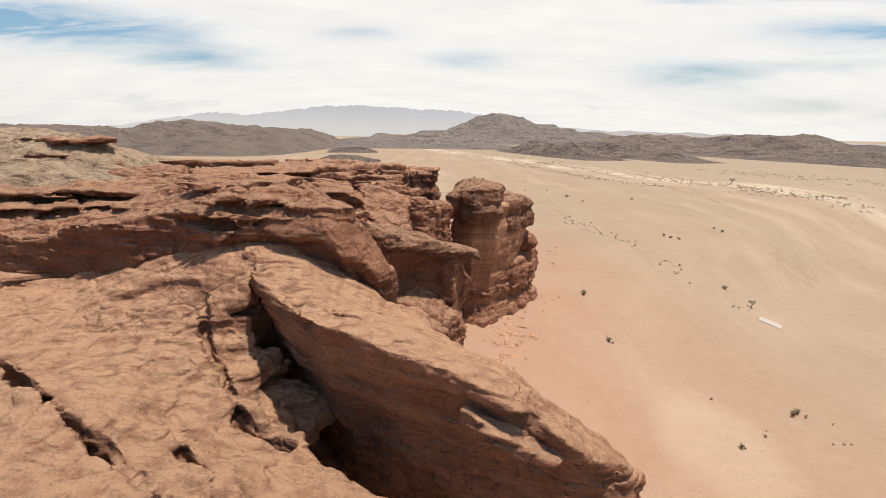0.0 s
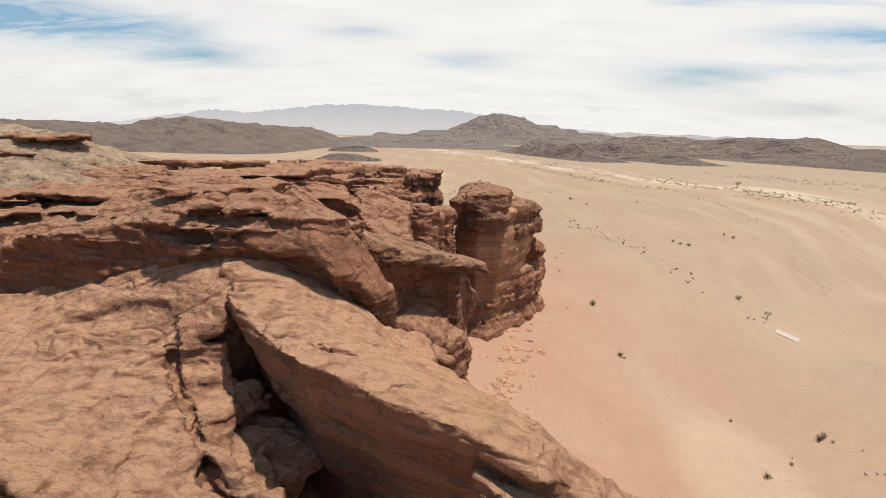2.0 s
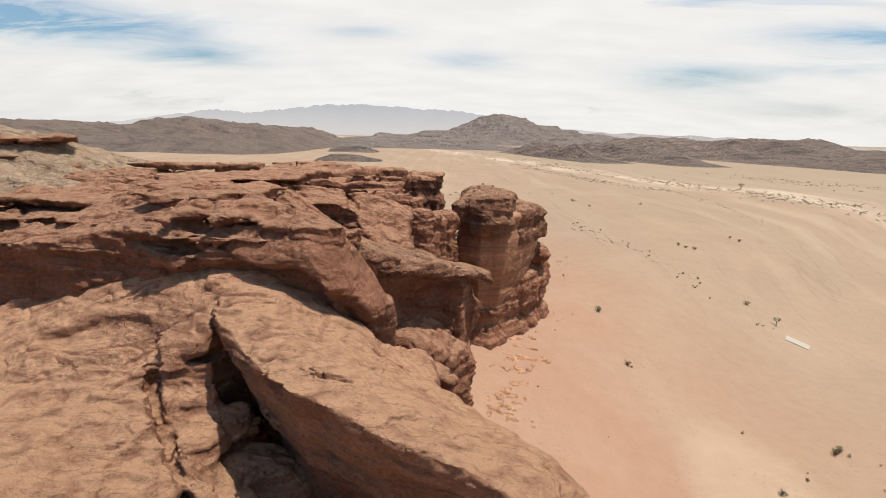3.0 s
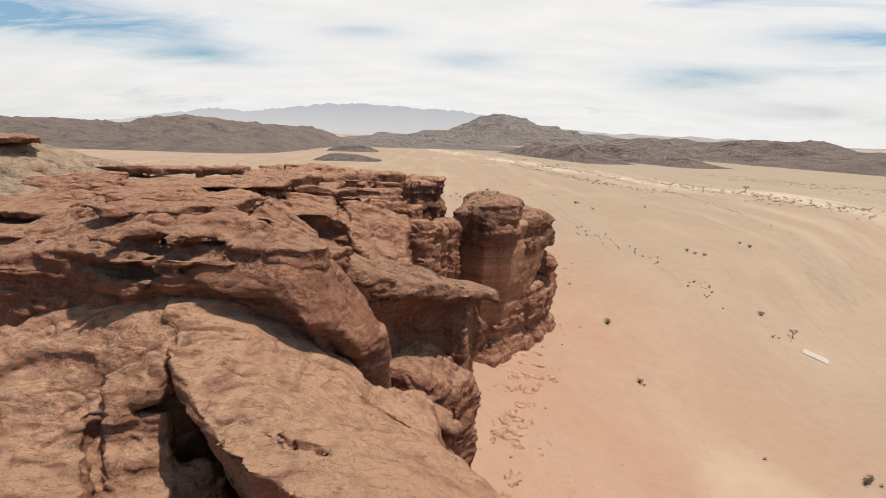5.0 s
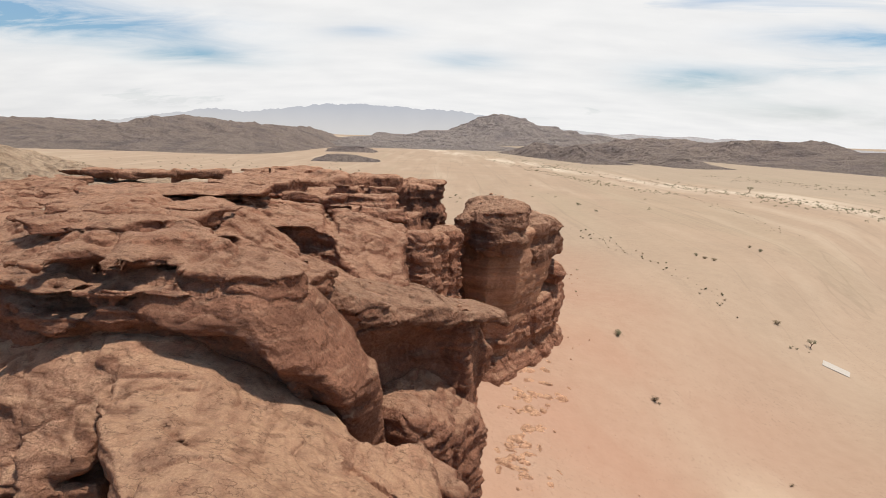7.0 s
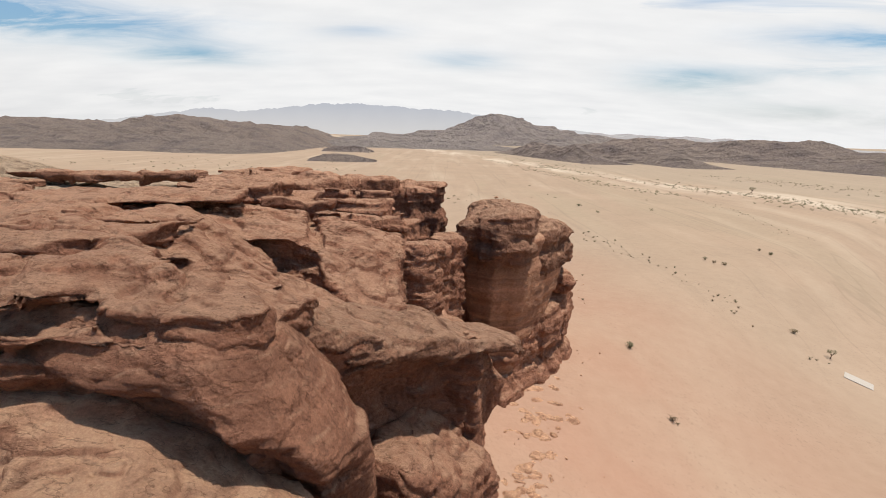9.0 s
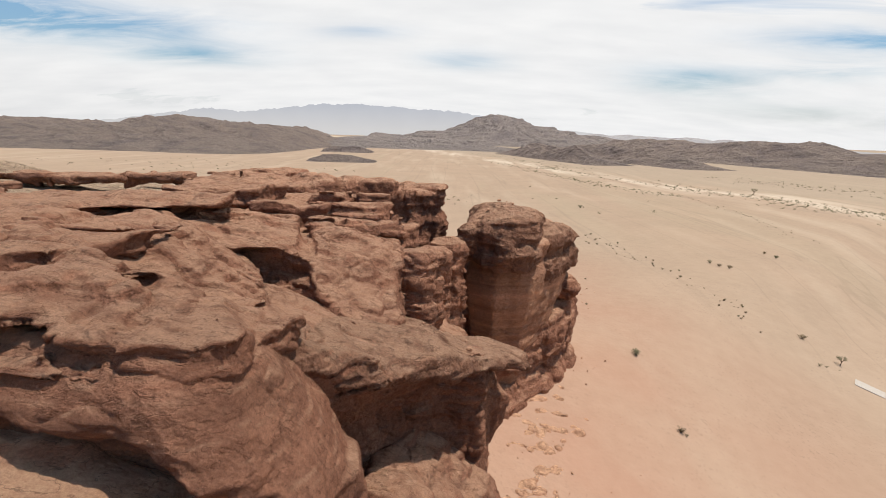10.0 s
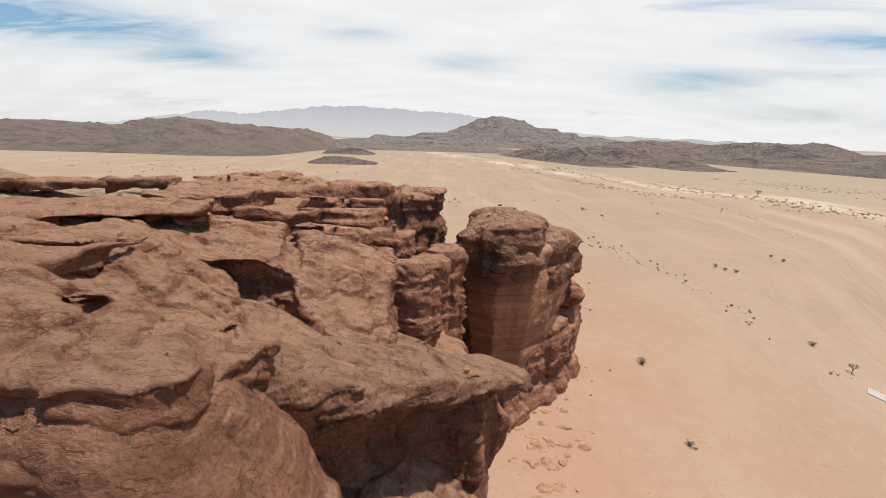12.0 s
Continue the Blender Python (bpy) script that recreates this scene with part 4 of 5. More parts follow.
def leaning_block():
    b = Block((-9, 57, -2), (9, 79, 28), 0.24, 14)
    plan = [(-4.9, 63.4), (-2.0, 61.8), (2.2, 65.5), (4.6, 69.5), (3.5, 72), (-1, 72), (-4.6, 68)]
    b.add(b.slab(plan, 23.8 - 0.72 * np.maximum(0, b.x + 2.0) + 0 * b.y, 2.0, lean=(-0.05, 0.12), ref=20.0, edge=0.9))
    b.weather(0.22, 0.4, 1.6, 0.25)
    rock("sandstone_block", b, ROCK, "split brown sandstone block leaning on the cliff", fine=0.15)
    c = Block((-6, 49, 12), (5, 60, 28), 0.22, 24)
    c.add(c.slab([(-3.2, 54.2), (-0.6, 52.4), (1.6, 52.2), (1.2, 54), (-1.5, 56)], 25.2 - 0.55 * np.maximum(0, c.x + 1) + 0 * c.y, 14.0, edge=0.5))
    c.weather(0.4, 0.5)
    rock("sandstone_flake", c, ROCK, "thin tan sandstone flake split from the fin")


def cliffs():
    cliff = tagged(new("sandstone_cliff"), "weathered red sandstone cliff of stacked rounded beds", "rock")
    b = Block((-30, 64, -6), (5, 106, 40), 0.33, 15)
    terrace = [(-20, 72), (-16, 71.8), (-11.2, 72.6), (-10, 71.2), (-6.8, 69), (-3.4, 68.4), (-2.8, 71.5), (-3.6, 78), (-4.5, 86), (-4, 92), (-5, 104), (-28, 104), (-28, 80)]
    top = drape(b.x, b.y, [(-16, 72.6, 37.5), (-11.6, 73.4, 37.0), (-9.8, 71.8, 35.0), (-6.6, 69.4, 32.6), (-3.6, 69, 31.7), (-4.4, 74, 33.4), (-8.3, 80, 36.0), (-4.6, 82, 34.8), (-12, 80, 37.0), (-20, 84, 37.4), (-20, 95, 36.2), (-12, 92, 35.8), (-6, 95, 34.0), (-8, 74.5, 34.9)], 0.2)
    b.add(b.slab(terrace, top, ref=31.0, lean=(-0.03, 0.2), edge=0.5))
    b.weather(0.4, 0.3, 1.3, cracks=0.35, flake=2.0)
    for line, depth, width in (([(-10.4, 71.5), (-10.8, 76), (-13, 84), (-13, 92)], 1.0, 0.35), ([(-20, 84), (-12, 82.5), (-5, 84)], 0.8, 0.3), ([(-18, 90), (-10, 88.5), (-4, 90)], 1.4, 0.5)):
        d = strand(b.x, b.y, line)[:, :, None] + 0.5 * b.noise((2.5, 2.5, 9.0))
        b.f = np.maximum(b.f, np.minimum(width - d, b.z - (top[:, :, None] - depth)))
    for x, y, z, w, d, t in ((-13.2, 72.0, 35.0, 3.6, 2.0, 1.7), (-17.5, 71.8, 35.6, 2.0, 1.4, 0.8), (-5.6, 68.8, 30.4, 2.0, 0.8, 0.7), (-12.2, 83, 36.0, 2.4, 1.3, 0.5), (-5.0, 84.0, 32.6, 1.2, 1.6, 0.8)):
        f = np.sqrt((((b.x - x) / w) ** 2 + ((b.y - y) / d) ** 2)[:, :, None] + ((b.z - z) / t) ** 2) - 1 + 0.25 * b.noise((1.5, 1.5, 0.8))
        b.cut(f * t, 0.1)
    rock("terrace", b, ROCK, "", parent=cliff)
    # broken blocks left standing on it
    for k, (x, y, z, w, d, t, turn) in enumerate(((-9.4, 84.6, 35.6, 3.0, 1.5, 1.1, 0.1), (-15.0, 87.0, 36.8, 3.6, 1.6, 1.1, 0.1), (-9.6, 91.0, 36.0, 3.4, 1.7, 1.4, -0.1),
                                                  (-6.0, 88.4, 35.0, 1.5, 1.3, 1.2, 0.0), (-13.0, 96.0, 36.8, 2.4, 1.5, 1.2, -0.3), (-8.2, 97.5, 36.0, 1.8, 1.6, 1.5, 0.2))):
        q = Block((x - w - 1.6, y - w - 1.6, z - t - 1.4), (x + w + 1.6, y + w + 1.6, z + t + 1), 0.2, 250 + k)
        u, v = (q.x - x) * math.cos(turn) + (q.y - y) * math.sin(turn), (q.y - y) * math.cos(turn) - (q.x - x) * math.sin(turn)
        side = smax(np.abs(u) - w, np.abs(v) - d, 0.5)[:, :, None]
        q.add(smax(side, np.abs(q.z - z + 0.15 * v[:, :, None]) - t, 0.4))
        q.weather(0.3, 0.24, 0.7, 0.25, 0.7)
        rock("block", q, ROCK, "", parent=cliff)
    for k, (pts, t) in enumerate((([(-23, 100), (-18, 101), (-13.8, 103.5), (-13.5, 110), (-24, 110)], 38.7), ([(-14, 104.5), (-9.5, 107), (-7, 110), (-8, 116), (-15, 116)], 38.0),
                                  ([(-8.5, 109), (-4, 110), (-0.6, 112.5), (0.2, 116), (-2, 121), (-9, 120)], 36.9), ([(-32, 99), (-23, 101), (-23, 126), (-32, 126)], 38.2),
                                  ([(-23, 108), (-8, 114), (-3, 122), (-24, 127)], 36.5))):
        xs, ys = [p[0] for p in pts], [p[1] for p in pts]
        u = Block((min(xs) - 2.5, min(ys) - 2.5, 18), (max(xs) + 2.5, max(ys) + 5, t + 2), 0.32, 190 + k)
        u.add(u.slab(pts, t + 0 * u.x * u.y, ref=35.0, lean=(0.0, 0.15), edge=0.8, hollow=0.9, hollow_at=34.0, hollow_size=1.2))
        u.weather(0.5, 0.45, 1.2, cracks=0.45, flake=1.5)
        rock("upper_bed", u, ROCK, "", parent=cliff)
    for k, (pts, t, th) in enumerate((([(-27.5, 87), (-24, 86.5), (-20, 90), (-19, 96), (-27, 99)], 38.8, 1.9), ([(-20, 91.5), (-15, 92.5), (-11, 95), (-12, 101), (-20, 101)], 37.0, 0.9))):
        rock("ledge", ledge_block(pts, t, th, 60 + k, 0.26), ROCK, "", parent=cliff)
    for k, (x, y, r, t, s) in enumerate(((-2.4, 79.8, 1.35, 35.0, 0.02), (-4.6, 81.4, 1.6, 35.4, 0.0), (-2.2, 87.6, 2.0, 33.4, 0.03), (-1.0, 98, 2.4, 32.2, 0.02), (-5.5, 93, 2.8, 35.2, 0.0), (0.6, 103.5, 2.2, 31.5, 0.0))):
        q = Block((x - r - 2, y - r - 2, 14), (x + r + 2, y + r + 3, t + 2), 0.26, 70 + k)
        d = np.hypot(q.x - x, q.y - y - 0.0)[:, :, None] - r + s * (t - q.z)
        q.add(smax(d, q.z - t, 1.3))
        q.weather(0.4, 0.4, cracks=0.35)
        rock("pillar", q, ROCK, "", parent=cliff)


def tower():
    tw = tagged(new("sandstone_tower"), "rounded red sandstone tower standing at the cliff edge", "rock")
    west = [(2.6, 107), (5, 104), (9, 103.2), (12.3, 105), (13.3, 109), (13, 116), (4, 117)]
    east = [(11.5, 111), (15.5, 111.5), (19.8, 118), (22.6, 124), (22.2, 129), (17, 132), (9, 126)]
    skirt = [(4, 110), (10, 109.6), (16, 115.5), (22.5, 124), (25, 131), (22, 138), (8, 132), (1, 118)]
    b = Block((-1, 99, -8), (28, 137, 33), 0.33, 16)
    trunk = [(3.2, 108.5), (7, 105.2), (12.4, 107.2), (16.5, 113), (20, 119), (21.4, 125), (18, 131), (5, 126), (2.4, 116)]
    b.add(b.slab(trunk, 30.5 + 0 * b.x * b.y, ref=26.0, lean=(0.0, 0.16), batter=-0.14, edge=1.6, hollow=0.9, hollow_at=27.5, hollow_size=2.0))
    b.weather(0.2, 0.3, 1.8, 0.05)
    rock("trunk", b, BANDED, "smooth banded shaft", parent=tw, fine=0.05)
    b = Block((-1, 99, 22), (17, 122, 38.5), 0.28, 26)
    b.add(b.slab(west, drape(b.x, b.y, [(3, 107, 33.6), (8, 104, 34.4), (12.5, 107, 34), (8, 110, 36.2), (8, 116, 34.6)]), 27.0, edge=2.4, hollow=0.7, hollow_at=30.5, hollow_size=1.0))
    for x, y, z, r in ((3.2, 106.2, 31.0, 1.9), (8.0, 104.2, 30.0, 1.4), (2.6, 108, 28.4, 1.6), (10.5, 104.6, 29.2, 1.3)):
        b.add(np.sqrt(((b.x - x) ** 2 + (b.y - y) ** 2)[:, :, None] + 0.7 * (b.z - z) ** 2) - r, 0.5)
    b.weather(0.38, 0.4, cracks=0.2)
    rock("cap", b, VARNISHED, "rounded lumpy cap", parent=tw)
    b = Block((6, 106, 18), (27, 136, 35), 0.3, 18)
    b.add(b.slab(east, drape(b.x, b.y, [(13, 112, 31.5), (16, 118, 32.4), (20, 120, 31), (22.4, 125, 29.0), (18, 130, 30)]), 23.5, edge=1.8, hollow=0.8, hollow_at=28.0, hollow_size=0.8))
    b.weather(0.5, 0.5, cracks=0.3)
    rock("cap", b, VARNISHED, "rough layered cap", parent=tw)
    b = Block((17, 122, 14), (26, 133, 24), 0.25, 28)
    b.add(np.sqrt(((b.x - 21.2) ** 2 + (b.y - 127) ** 2)[:, :, None] + 1.2 * (b.z - 19.5) ** 2) - 2.6)
    b.weather(0.4, 0.6, cracks=0.2)
    rock("knob", b, ROCK, "", parent=tw)
    b = Block((-3, 104, -6), (30, 142, 22), 0.33, 20)
    b.add(b.slab(skirt, drape(b.x, b.y, [(7, 111, 18.2), (13, 112.5, 17.0), (20, 121, 16.6), (25.5, 130, 16.5), (16, 126, 18)]), ref=12.0, batter=0.1, edge=0.9, hollow=1.0, hollow_at=8.0, hollow_size=2.0))
    b.weather(0.55, 0.8, 1.6, cracks=0.5)
    rock("skirt", b, ROCK, "sunlit tan rock skirt", parent=tw)


def plateau():
    b = Block((-96, 56, 27), (-12, 130, 47), 0.5, 17)
    plan = [(-110, 56), (-62, 57), (-50, 61), (-34, 64), (-22, 76), (-24, 100), (-32, 125), (-60, 134), (-110, 134)]
    knots = [(-50, 62, 32), (-34, 66, 36), (-24, 80, 37.5), (-26, 100, 37.4), (-35, 90, 37.8), (-48, 88, 39.4), (-54, 84, 43.4), (-68, 84, 44.3), (-56, 78, 41.5), (-50, 76, 38.6), (-46, 70, 36.4), (-90, 80, 43), (-60, 66, 35.5),
             (-45, 115, 36), (-70, 120, 37)]
    b.add(b.slab(plan, drape(b.x, b.y, knots), edge=1.0))
    b.weather(0.35, 0.35, cracks=0.15, worn=0.7)
    pl = tagged(new("sandstone_plateau"), "tan sandstone plateau rising to a low layered hill", "rock")
    rock("body", b, ROCK_PALE, "", parent=pl)
    for k, (pts, t, th) in enumerate((([(-57, 85), (-48, 83.5), (-41, 85), (-40, 88), (-56, 90)], 39.0, 1.0), ([(-46, 89), (-38, 87.5), (-32.5, 89), (-33, 92.5), (-45, 94)], 39.8, 1.1), ([(-36, 97), (-30, 96), (-27, 98), (-30, 101), (-36, 102)], 39.2, 0.9),
                                      ([(-74, 80), (-62, 79), (-54, 79.5), (-50, 83), (-54, 88), (-74, 90)], 43.2, 0.5), ([(-70, 75.5), (-58, 75), (-52, 77), (-54, 82), (-70, 84)], 41.0, 0.4))):
        rock("ledge", ledge_block(pts, t, th, 80 + k, 0.3), ROCK, "", parent=pl)


pavement()
fin()
headland()
promontory()
leaning_block()
cliffs()
tower()
plateau()


# ---------------------------------------------------------------- distance
def fbm2(nx, ny, dx, dy, period, seed, octaves=5):
    """Ridged relief on an nx by ny grid with steps dx, dy."""
    out, amp = np.zeros((nx, ny), np.float32), 1.0
    for o in range(octaves):
        p = period / 2 ** o
        n = lattice((nx, ny, 2), (0, 0, 0), 1.0, (max(p / dx, 1.2), max(p / dy, 1.2), 9), seed + o)[:, :, 0]
        out += amp * (1 - 2 * np.abs(n))
        amp *= 0.52
    return out


def hill(name, crest, y, front, back, material, label, seed, gullies=0.3, steps=0.0, grid=(240, 90), base=1.0, jag=0.06, facing=0.0):
    """A range: crest line (x, height) at the distance y, slopes to its foot in front and behind, cut by gullies."""
    xs = np.linspace(crest[0][0], crest[-1][0], grid[0])
    vs = np.linspace(-1, 1, grid[1])
    top = np.interp(xs, [c[0] for c in crest], [c[1] for c in crest])
    dx, dy = xs[1] - xs[0], (front + back) / grid[1]
    big = fbm2(grid[0], grid[1], dx, dy, 0.22 * (xs[-1] - xs[0]) ** 0.5 * 14, seed)
    fine = fbm2(grid[0], grid[1], dx, dy * 3, 60.0, seed + 50)
    p = np.where(vs < 0, (1 + vs), (1 - vs))[None, :]
    shape = np.clip(p, 0, 1) ** 1.35
    mid = 4 * shape * (1 - shape)
    z = top[:, None] * (shape + gullies * mid * 0.5 * big + jag * shape * fine) + 1.2 * fine * shape
    if steps:
        k = z / steps
        w = k - np.floor(k)
        z = z * 0.68 + 0.32 * steps * (np.floor(k) + np.clip((w - 0.35) / 0.3, 0, 1))
    X = np.repeat(xs[:, None], grid[1], 1)
    Y = y + np.where(vs < 0, vs * front, vs * back)[None, :] + 0 * X
    edge = np.minimum(1, np.minimum(np.arange(grid[0]), np.arange(grid[0])[::-1]) / 10.0)[:, None]
    Z = base - 3.0 + (z + 3.0) * edge
    c, s = math.cos(radians(facing)), math.sin(radians(facing))
    X, Y = X * c + Y * s, Y * c - X * s
    idx = np.arange(X.size).reshape(X.shape)
    quads = np.stack([idx[:-1, :-1], idx[1:, :-1], idx[1:, 1:], idx[:-1, 1:]], -1).reshape(-1, 4)
    me = mesh_of(name, np.stack([X, Y, Z], -1).reshape(-1, 3), quads, material)
    return tagged(new(name, me), label, "hill")


hill("rocky_range", [(-1560, 20), (-1400, 34), (-1290, 28), (-1170, 18), (-1138, 30), (-1121, 29), (-1093, 42), (-1060, 46), (-1034, 41), (-960, 43), (-930, 42), (-872, 31), (-798, 33), (-738, 43), (-693, 49), (-656, 57), (-604, 56), (-546, 46), (-516, 51), (-502, 43), (-457, 41), (-384, 41), (-339, 27), (-295, 8), (-250, 1)], 1500, 620, 500, HILL_DARK,
     "dark bare rocky range cut by gullies", 300, 0.6, grid=(360, 120), jag=0.03)
hill("mesa", [(-520, 1), (-371, 12), (-321, 18), (-291, 34), (-247, 25), (-172, 23), (-98, 44), (1, 47), (25, 55), (99, 84), (147, 109), (208, 118), (270, 117), (332, 102), (390, 78), (482, 75), (508, 57), (545, 63), (583, 47), (645, 46), (800, 30), (900, 1)], 2500, 480, 500, HILL_PALE,
     "flat-topped tan mesa with stepped flanks", 310, 0.35, 16.0, jag=0.03)
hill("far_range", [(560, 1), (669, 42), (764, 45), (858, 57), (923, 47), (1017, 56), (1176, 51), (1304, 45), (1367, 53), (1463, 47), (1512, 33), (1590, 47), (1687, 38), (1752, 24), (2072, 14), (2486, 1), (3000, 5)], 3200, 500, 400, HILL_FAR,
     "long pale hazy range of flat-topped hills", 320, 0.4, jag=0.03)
hill("rocky_range", [(-1792, 1), (-1672, 19), (-1594, 29), (-1493, 35), (-1390, 35), (-1296, 24), (-1223, 24), (-1177, 33), (-1099, 32), (-1060, 41), (-1000, 38), (-932, 33), (-893, 22), (-807, 21), (-702, 17), (-452, 2)], 1050, 270, 300, HILL_DARK,
     "low dark purple range along the far side of the wadi", 330, 0.7, grid=(420, 120), jag=0.03, facing=75)
hill("rocky_hill", [(-1251, 1), (-1162, 14), (-1095, 26), (-1035, 19), (-998, 24), (-963, 21), (-920, 25), (-889, 16), (-841, 7), (-797, 1), (-787, 0)], 485, 40, 60, HILL_DARK,
     "dark rugged outcrop standing on the sand plain", 340, 0.4, jag=0.12, facing=75)
hill("rocky_hill", [(-1199, 0), (-1179, 6), (-1141, 15), (-1105, 21), (-1016, 23), (-985, 20), (-886, 19), (-837, 10), (-802, 13), (-767, 7), (-726, 1), (-711, 0)], 610, 55, 60, HILL_DARK,
     "low brown hill behind a dark outcrop", 345, 0.4, jag=0.12, facing=75)
hill("rocky_hill", [(-190, 0), (-165, 6), (-140, 7), (-110, 4), (-85, 0)], 800, 24, 40, HILL_DARK, "low dark rock bank on the sand plain", 355, 0.9, grid=(120, 60))
hill("rocky_hill", [(-240, 0), (-215, 9), (-190, 7), (-160, 8), (-130, 0)], 1130, 40, 60, HILL_DARK, "low dark rock bank on the sand plain", 360, 0.9, grid=(120, 60))
hill("rocky_hill", [(-420, 0), (-340, 9), (-250, 12), (-120, 8), (0, 10), (140, 7), (260, 0)], 1550, 160, 120, HILL_PALE, "low pale gravel rise before the mesa", 365, 0.8)


def backdrop():
    """The last mountains: one soft glowing tone, with the deep haze painted into it."""
    m = bpy.data.materials.new("mountain_haze_glow")
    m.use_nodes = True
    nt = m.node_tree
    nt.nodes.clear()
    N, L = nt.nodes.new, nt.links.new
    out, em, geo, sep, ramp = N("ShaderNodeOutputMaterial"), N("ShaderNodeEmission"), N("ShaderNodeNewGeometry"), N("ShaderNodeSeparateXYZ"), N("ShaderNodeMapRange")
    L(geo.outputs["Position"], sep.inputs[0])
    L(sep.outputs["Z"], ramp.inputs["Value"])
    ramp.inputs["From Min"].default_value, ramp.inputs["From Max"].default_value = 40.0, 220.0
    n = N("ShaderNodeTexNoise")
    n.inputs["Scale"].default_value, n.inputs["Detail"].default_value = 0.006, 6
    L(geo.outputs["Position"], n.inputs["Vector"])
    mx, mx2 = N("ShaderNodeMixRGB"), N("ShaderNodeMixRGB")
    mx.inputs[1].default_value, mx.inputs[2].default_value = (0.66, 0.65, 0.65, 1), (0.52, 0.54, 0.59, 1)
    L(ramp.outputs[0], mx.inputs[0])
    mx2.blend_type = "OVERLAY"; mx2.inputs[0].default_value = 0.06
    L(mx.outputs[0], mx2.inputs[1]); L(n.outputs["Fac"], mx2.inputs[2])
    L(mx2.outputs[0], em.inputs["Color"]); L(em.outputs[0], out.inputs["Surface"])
    crest = [(-3400, 4), (-2973, 20), (-2535, 62), (-2228, 107), (-1966, 144), (-1792, 166), (-1577, 147), (-1230, 182), (-927, 216), (-624, 225), (-278, 210), (69, 194), (331, 160), (726, 99), (1100, 70), (1500, 40), (2000, 4)]
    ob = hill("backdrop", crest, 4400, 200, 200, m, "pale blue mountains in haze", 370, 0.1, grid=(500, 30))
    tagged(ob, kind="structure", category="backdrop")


backdrop()


# ---------------------------------------------------------------- plants
def plain(name, colour, rough=0.9, vary=0.3):
    m = bpy.data.materials.new(name)
    m.use_nodes = True
    nt = m.node_tree
    N, L = nt.nodes.new, nt.links.new
    bsdf = nt.nodes["Principled BSDF"]
    bsdf.inputs["Roughness"].default_value, bsdf.inputs["Specular IOR Level"].default_value = rough, 0.2
    geo, n = N("ShaderNodeNewGeometry"), N("ShaderNodeTexNoise")
    n.inputs["Scale"].default_value, n.inputs["Detail"].default_value = 1.7, 6
    L(geo.outputs["Position"], n.inputs["Vector"])
    mx = N("ShaderNodeMixRGB")
    mx.inputs[1].default_value = (*[c * (1 - vary) for c in colour], 1)
    mx.inputs[2].default_value = (*[min(1, c * (1 + vary)) for c in colour], 1)
    L(n.outputs["Fac"], mx.inputs[0]); L(mx.outputs[0], bsdf.inputs["Base Color"])
    return m


TWIG = plain("dry_twig", (0.13, 0.085, 0.055))
LEAF = plain("dusty_leaf", (0.16, 0.14, 0.08))
DRY_LEAF = plain("dry_leaf", (0.17, 0.125, 0.07))
WHITE = plain("weathered_concrete", (0.40, 0.35, 0.30), 0.85, 0.12)


def limb(verts, faces, a, b, r0, r1, sides=5):
    """A tapered twig from a to b."""
    a, b = Vector(a), Vector(b)
    q = (b - a).to_track_quat("Z", "Y")
    n = len(verts)
    for p, r in ((a, r0), (b, r1)):
        for i in range(sides):
            w = 2 * math.pi * i / sides
            verts.append(p + q @ Vector((r * math.cos(w), r * math.sin(w), 0)))
    faces.extend((n + i, n + (i + 1) % sides, n + sides + (i + 1) % sides, n + sides + i) for i in range(sides))


def leaves(verts, faces, centre, spread, count, size, rng):
    for _ in range(count):
        c = Vector(centre) + Vector((rng.gauss(0, spread), rng.gauss(0, spread), rng.gauss(0, spread * 0.7)))
        u = Vector((rng.uniform(-1, 1), rng.uniform(-1, 1), rng.uniform(-1, 1))).normalized() * size * rng.uniform(0.6, 1.4)
        v = u.orthogonal().normalized() * size * 0.6
        n = len(verts)
        verts.extend((c - u, c + v, c + u, c - v))
        faces.append((n, n + 1, n + 2, n + 3))


def pydata(name, verts, faces, material):
    me = bpy.data.meshes.new(name)
    me.from_pydata([tuple(v) for v in verts], [], faces)
    me.materials.append(material)
    return me


def shrub(label, size, seed, leaf, stems=11, category="shrub"):
    """A low desert bush: a spray of stems with small leaves on the ends."""
    rng = random.Random(seed)
    sv, sf, lv, lf = [], [], [], []
    for i in range(stems):
        w, lean = rng.uniform(0, 2 * math.pi), rng.uniform(0.2, 1.0)
        mid = (0.3 * size * lean * math.cos(w), 0.3 * size * lean * math.sin(w), 0.28 * size * rng.uniform(0.7, 1.1))
        end = (0.6 * size * lean * math.cos(w + 0.3), 0.6 * size * lean * math.sin(w + 0.3), size * rng.uniform(0.4, 0.75))
        limb(sv, sf, (0, 0, -0.05), mid, 0.025 * size, 0.016 * size)
        limb(sv, sf, mid, end, 0.016 * size, 0.006 * size)
        leaves(lv, lf, mid, 0.12 * size, 10, 0.06 * size, rng)
        leaves(lv, lf, end, 0.14 * size, 26, 0.065 * size, rng)
    root = tagged(new("desert_shrub"), label, category)
    part("stems", pydata("stems", sv, sf, TWIG), root)
    part("foliage", pydata("foliage", lv, lf, leaf), root)
    return root


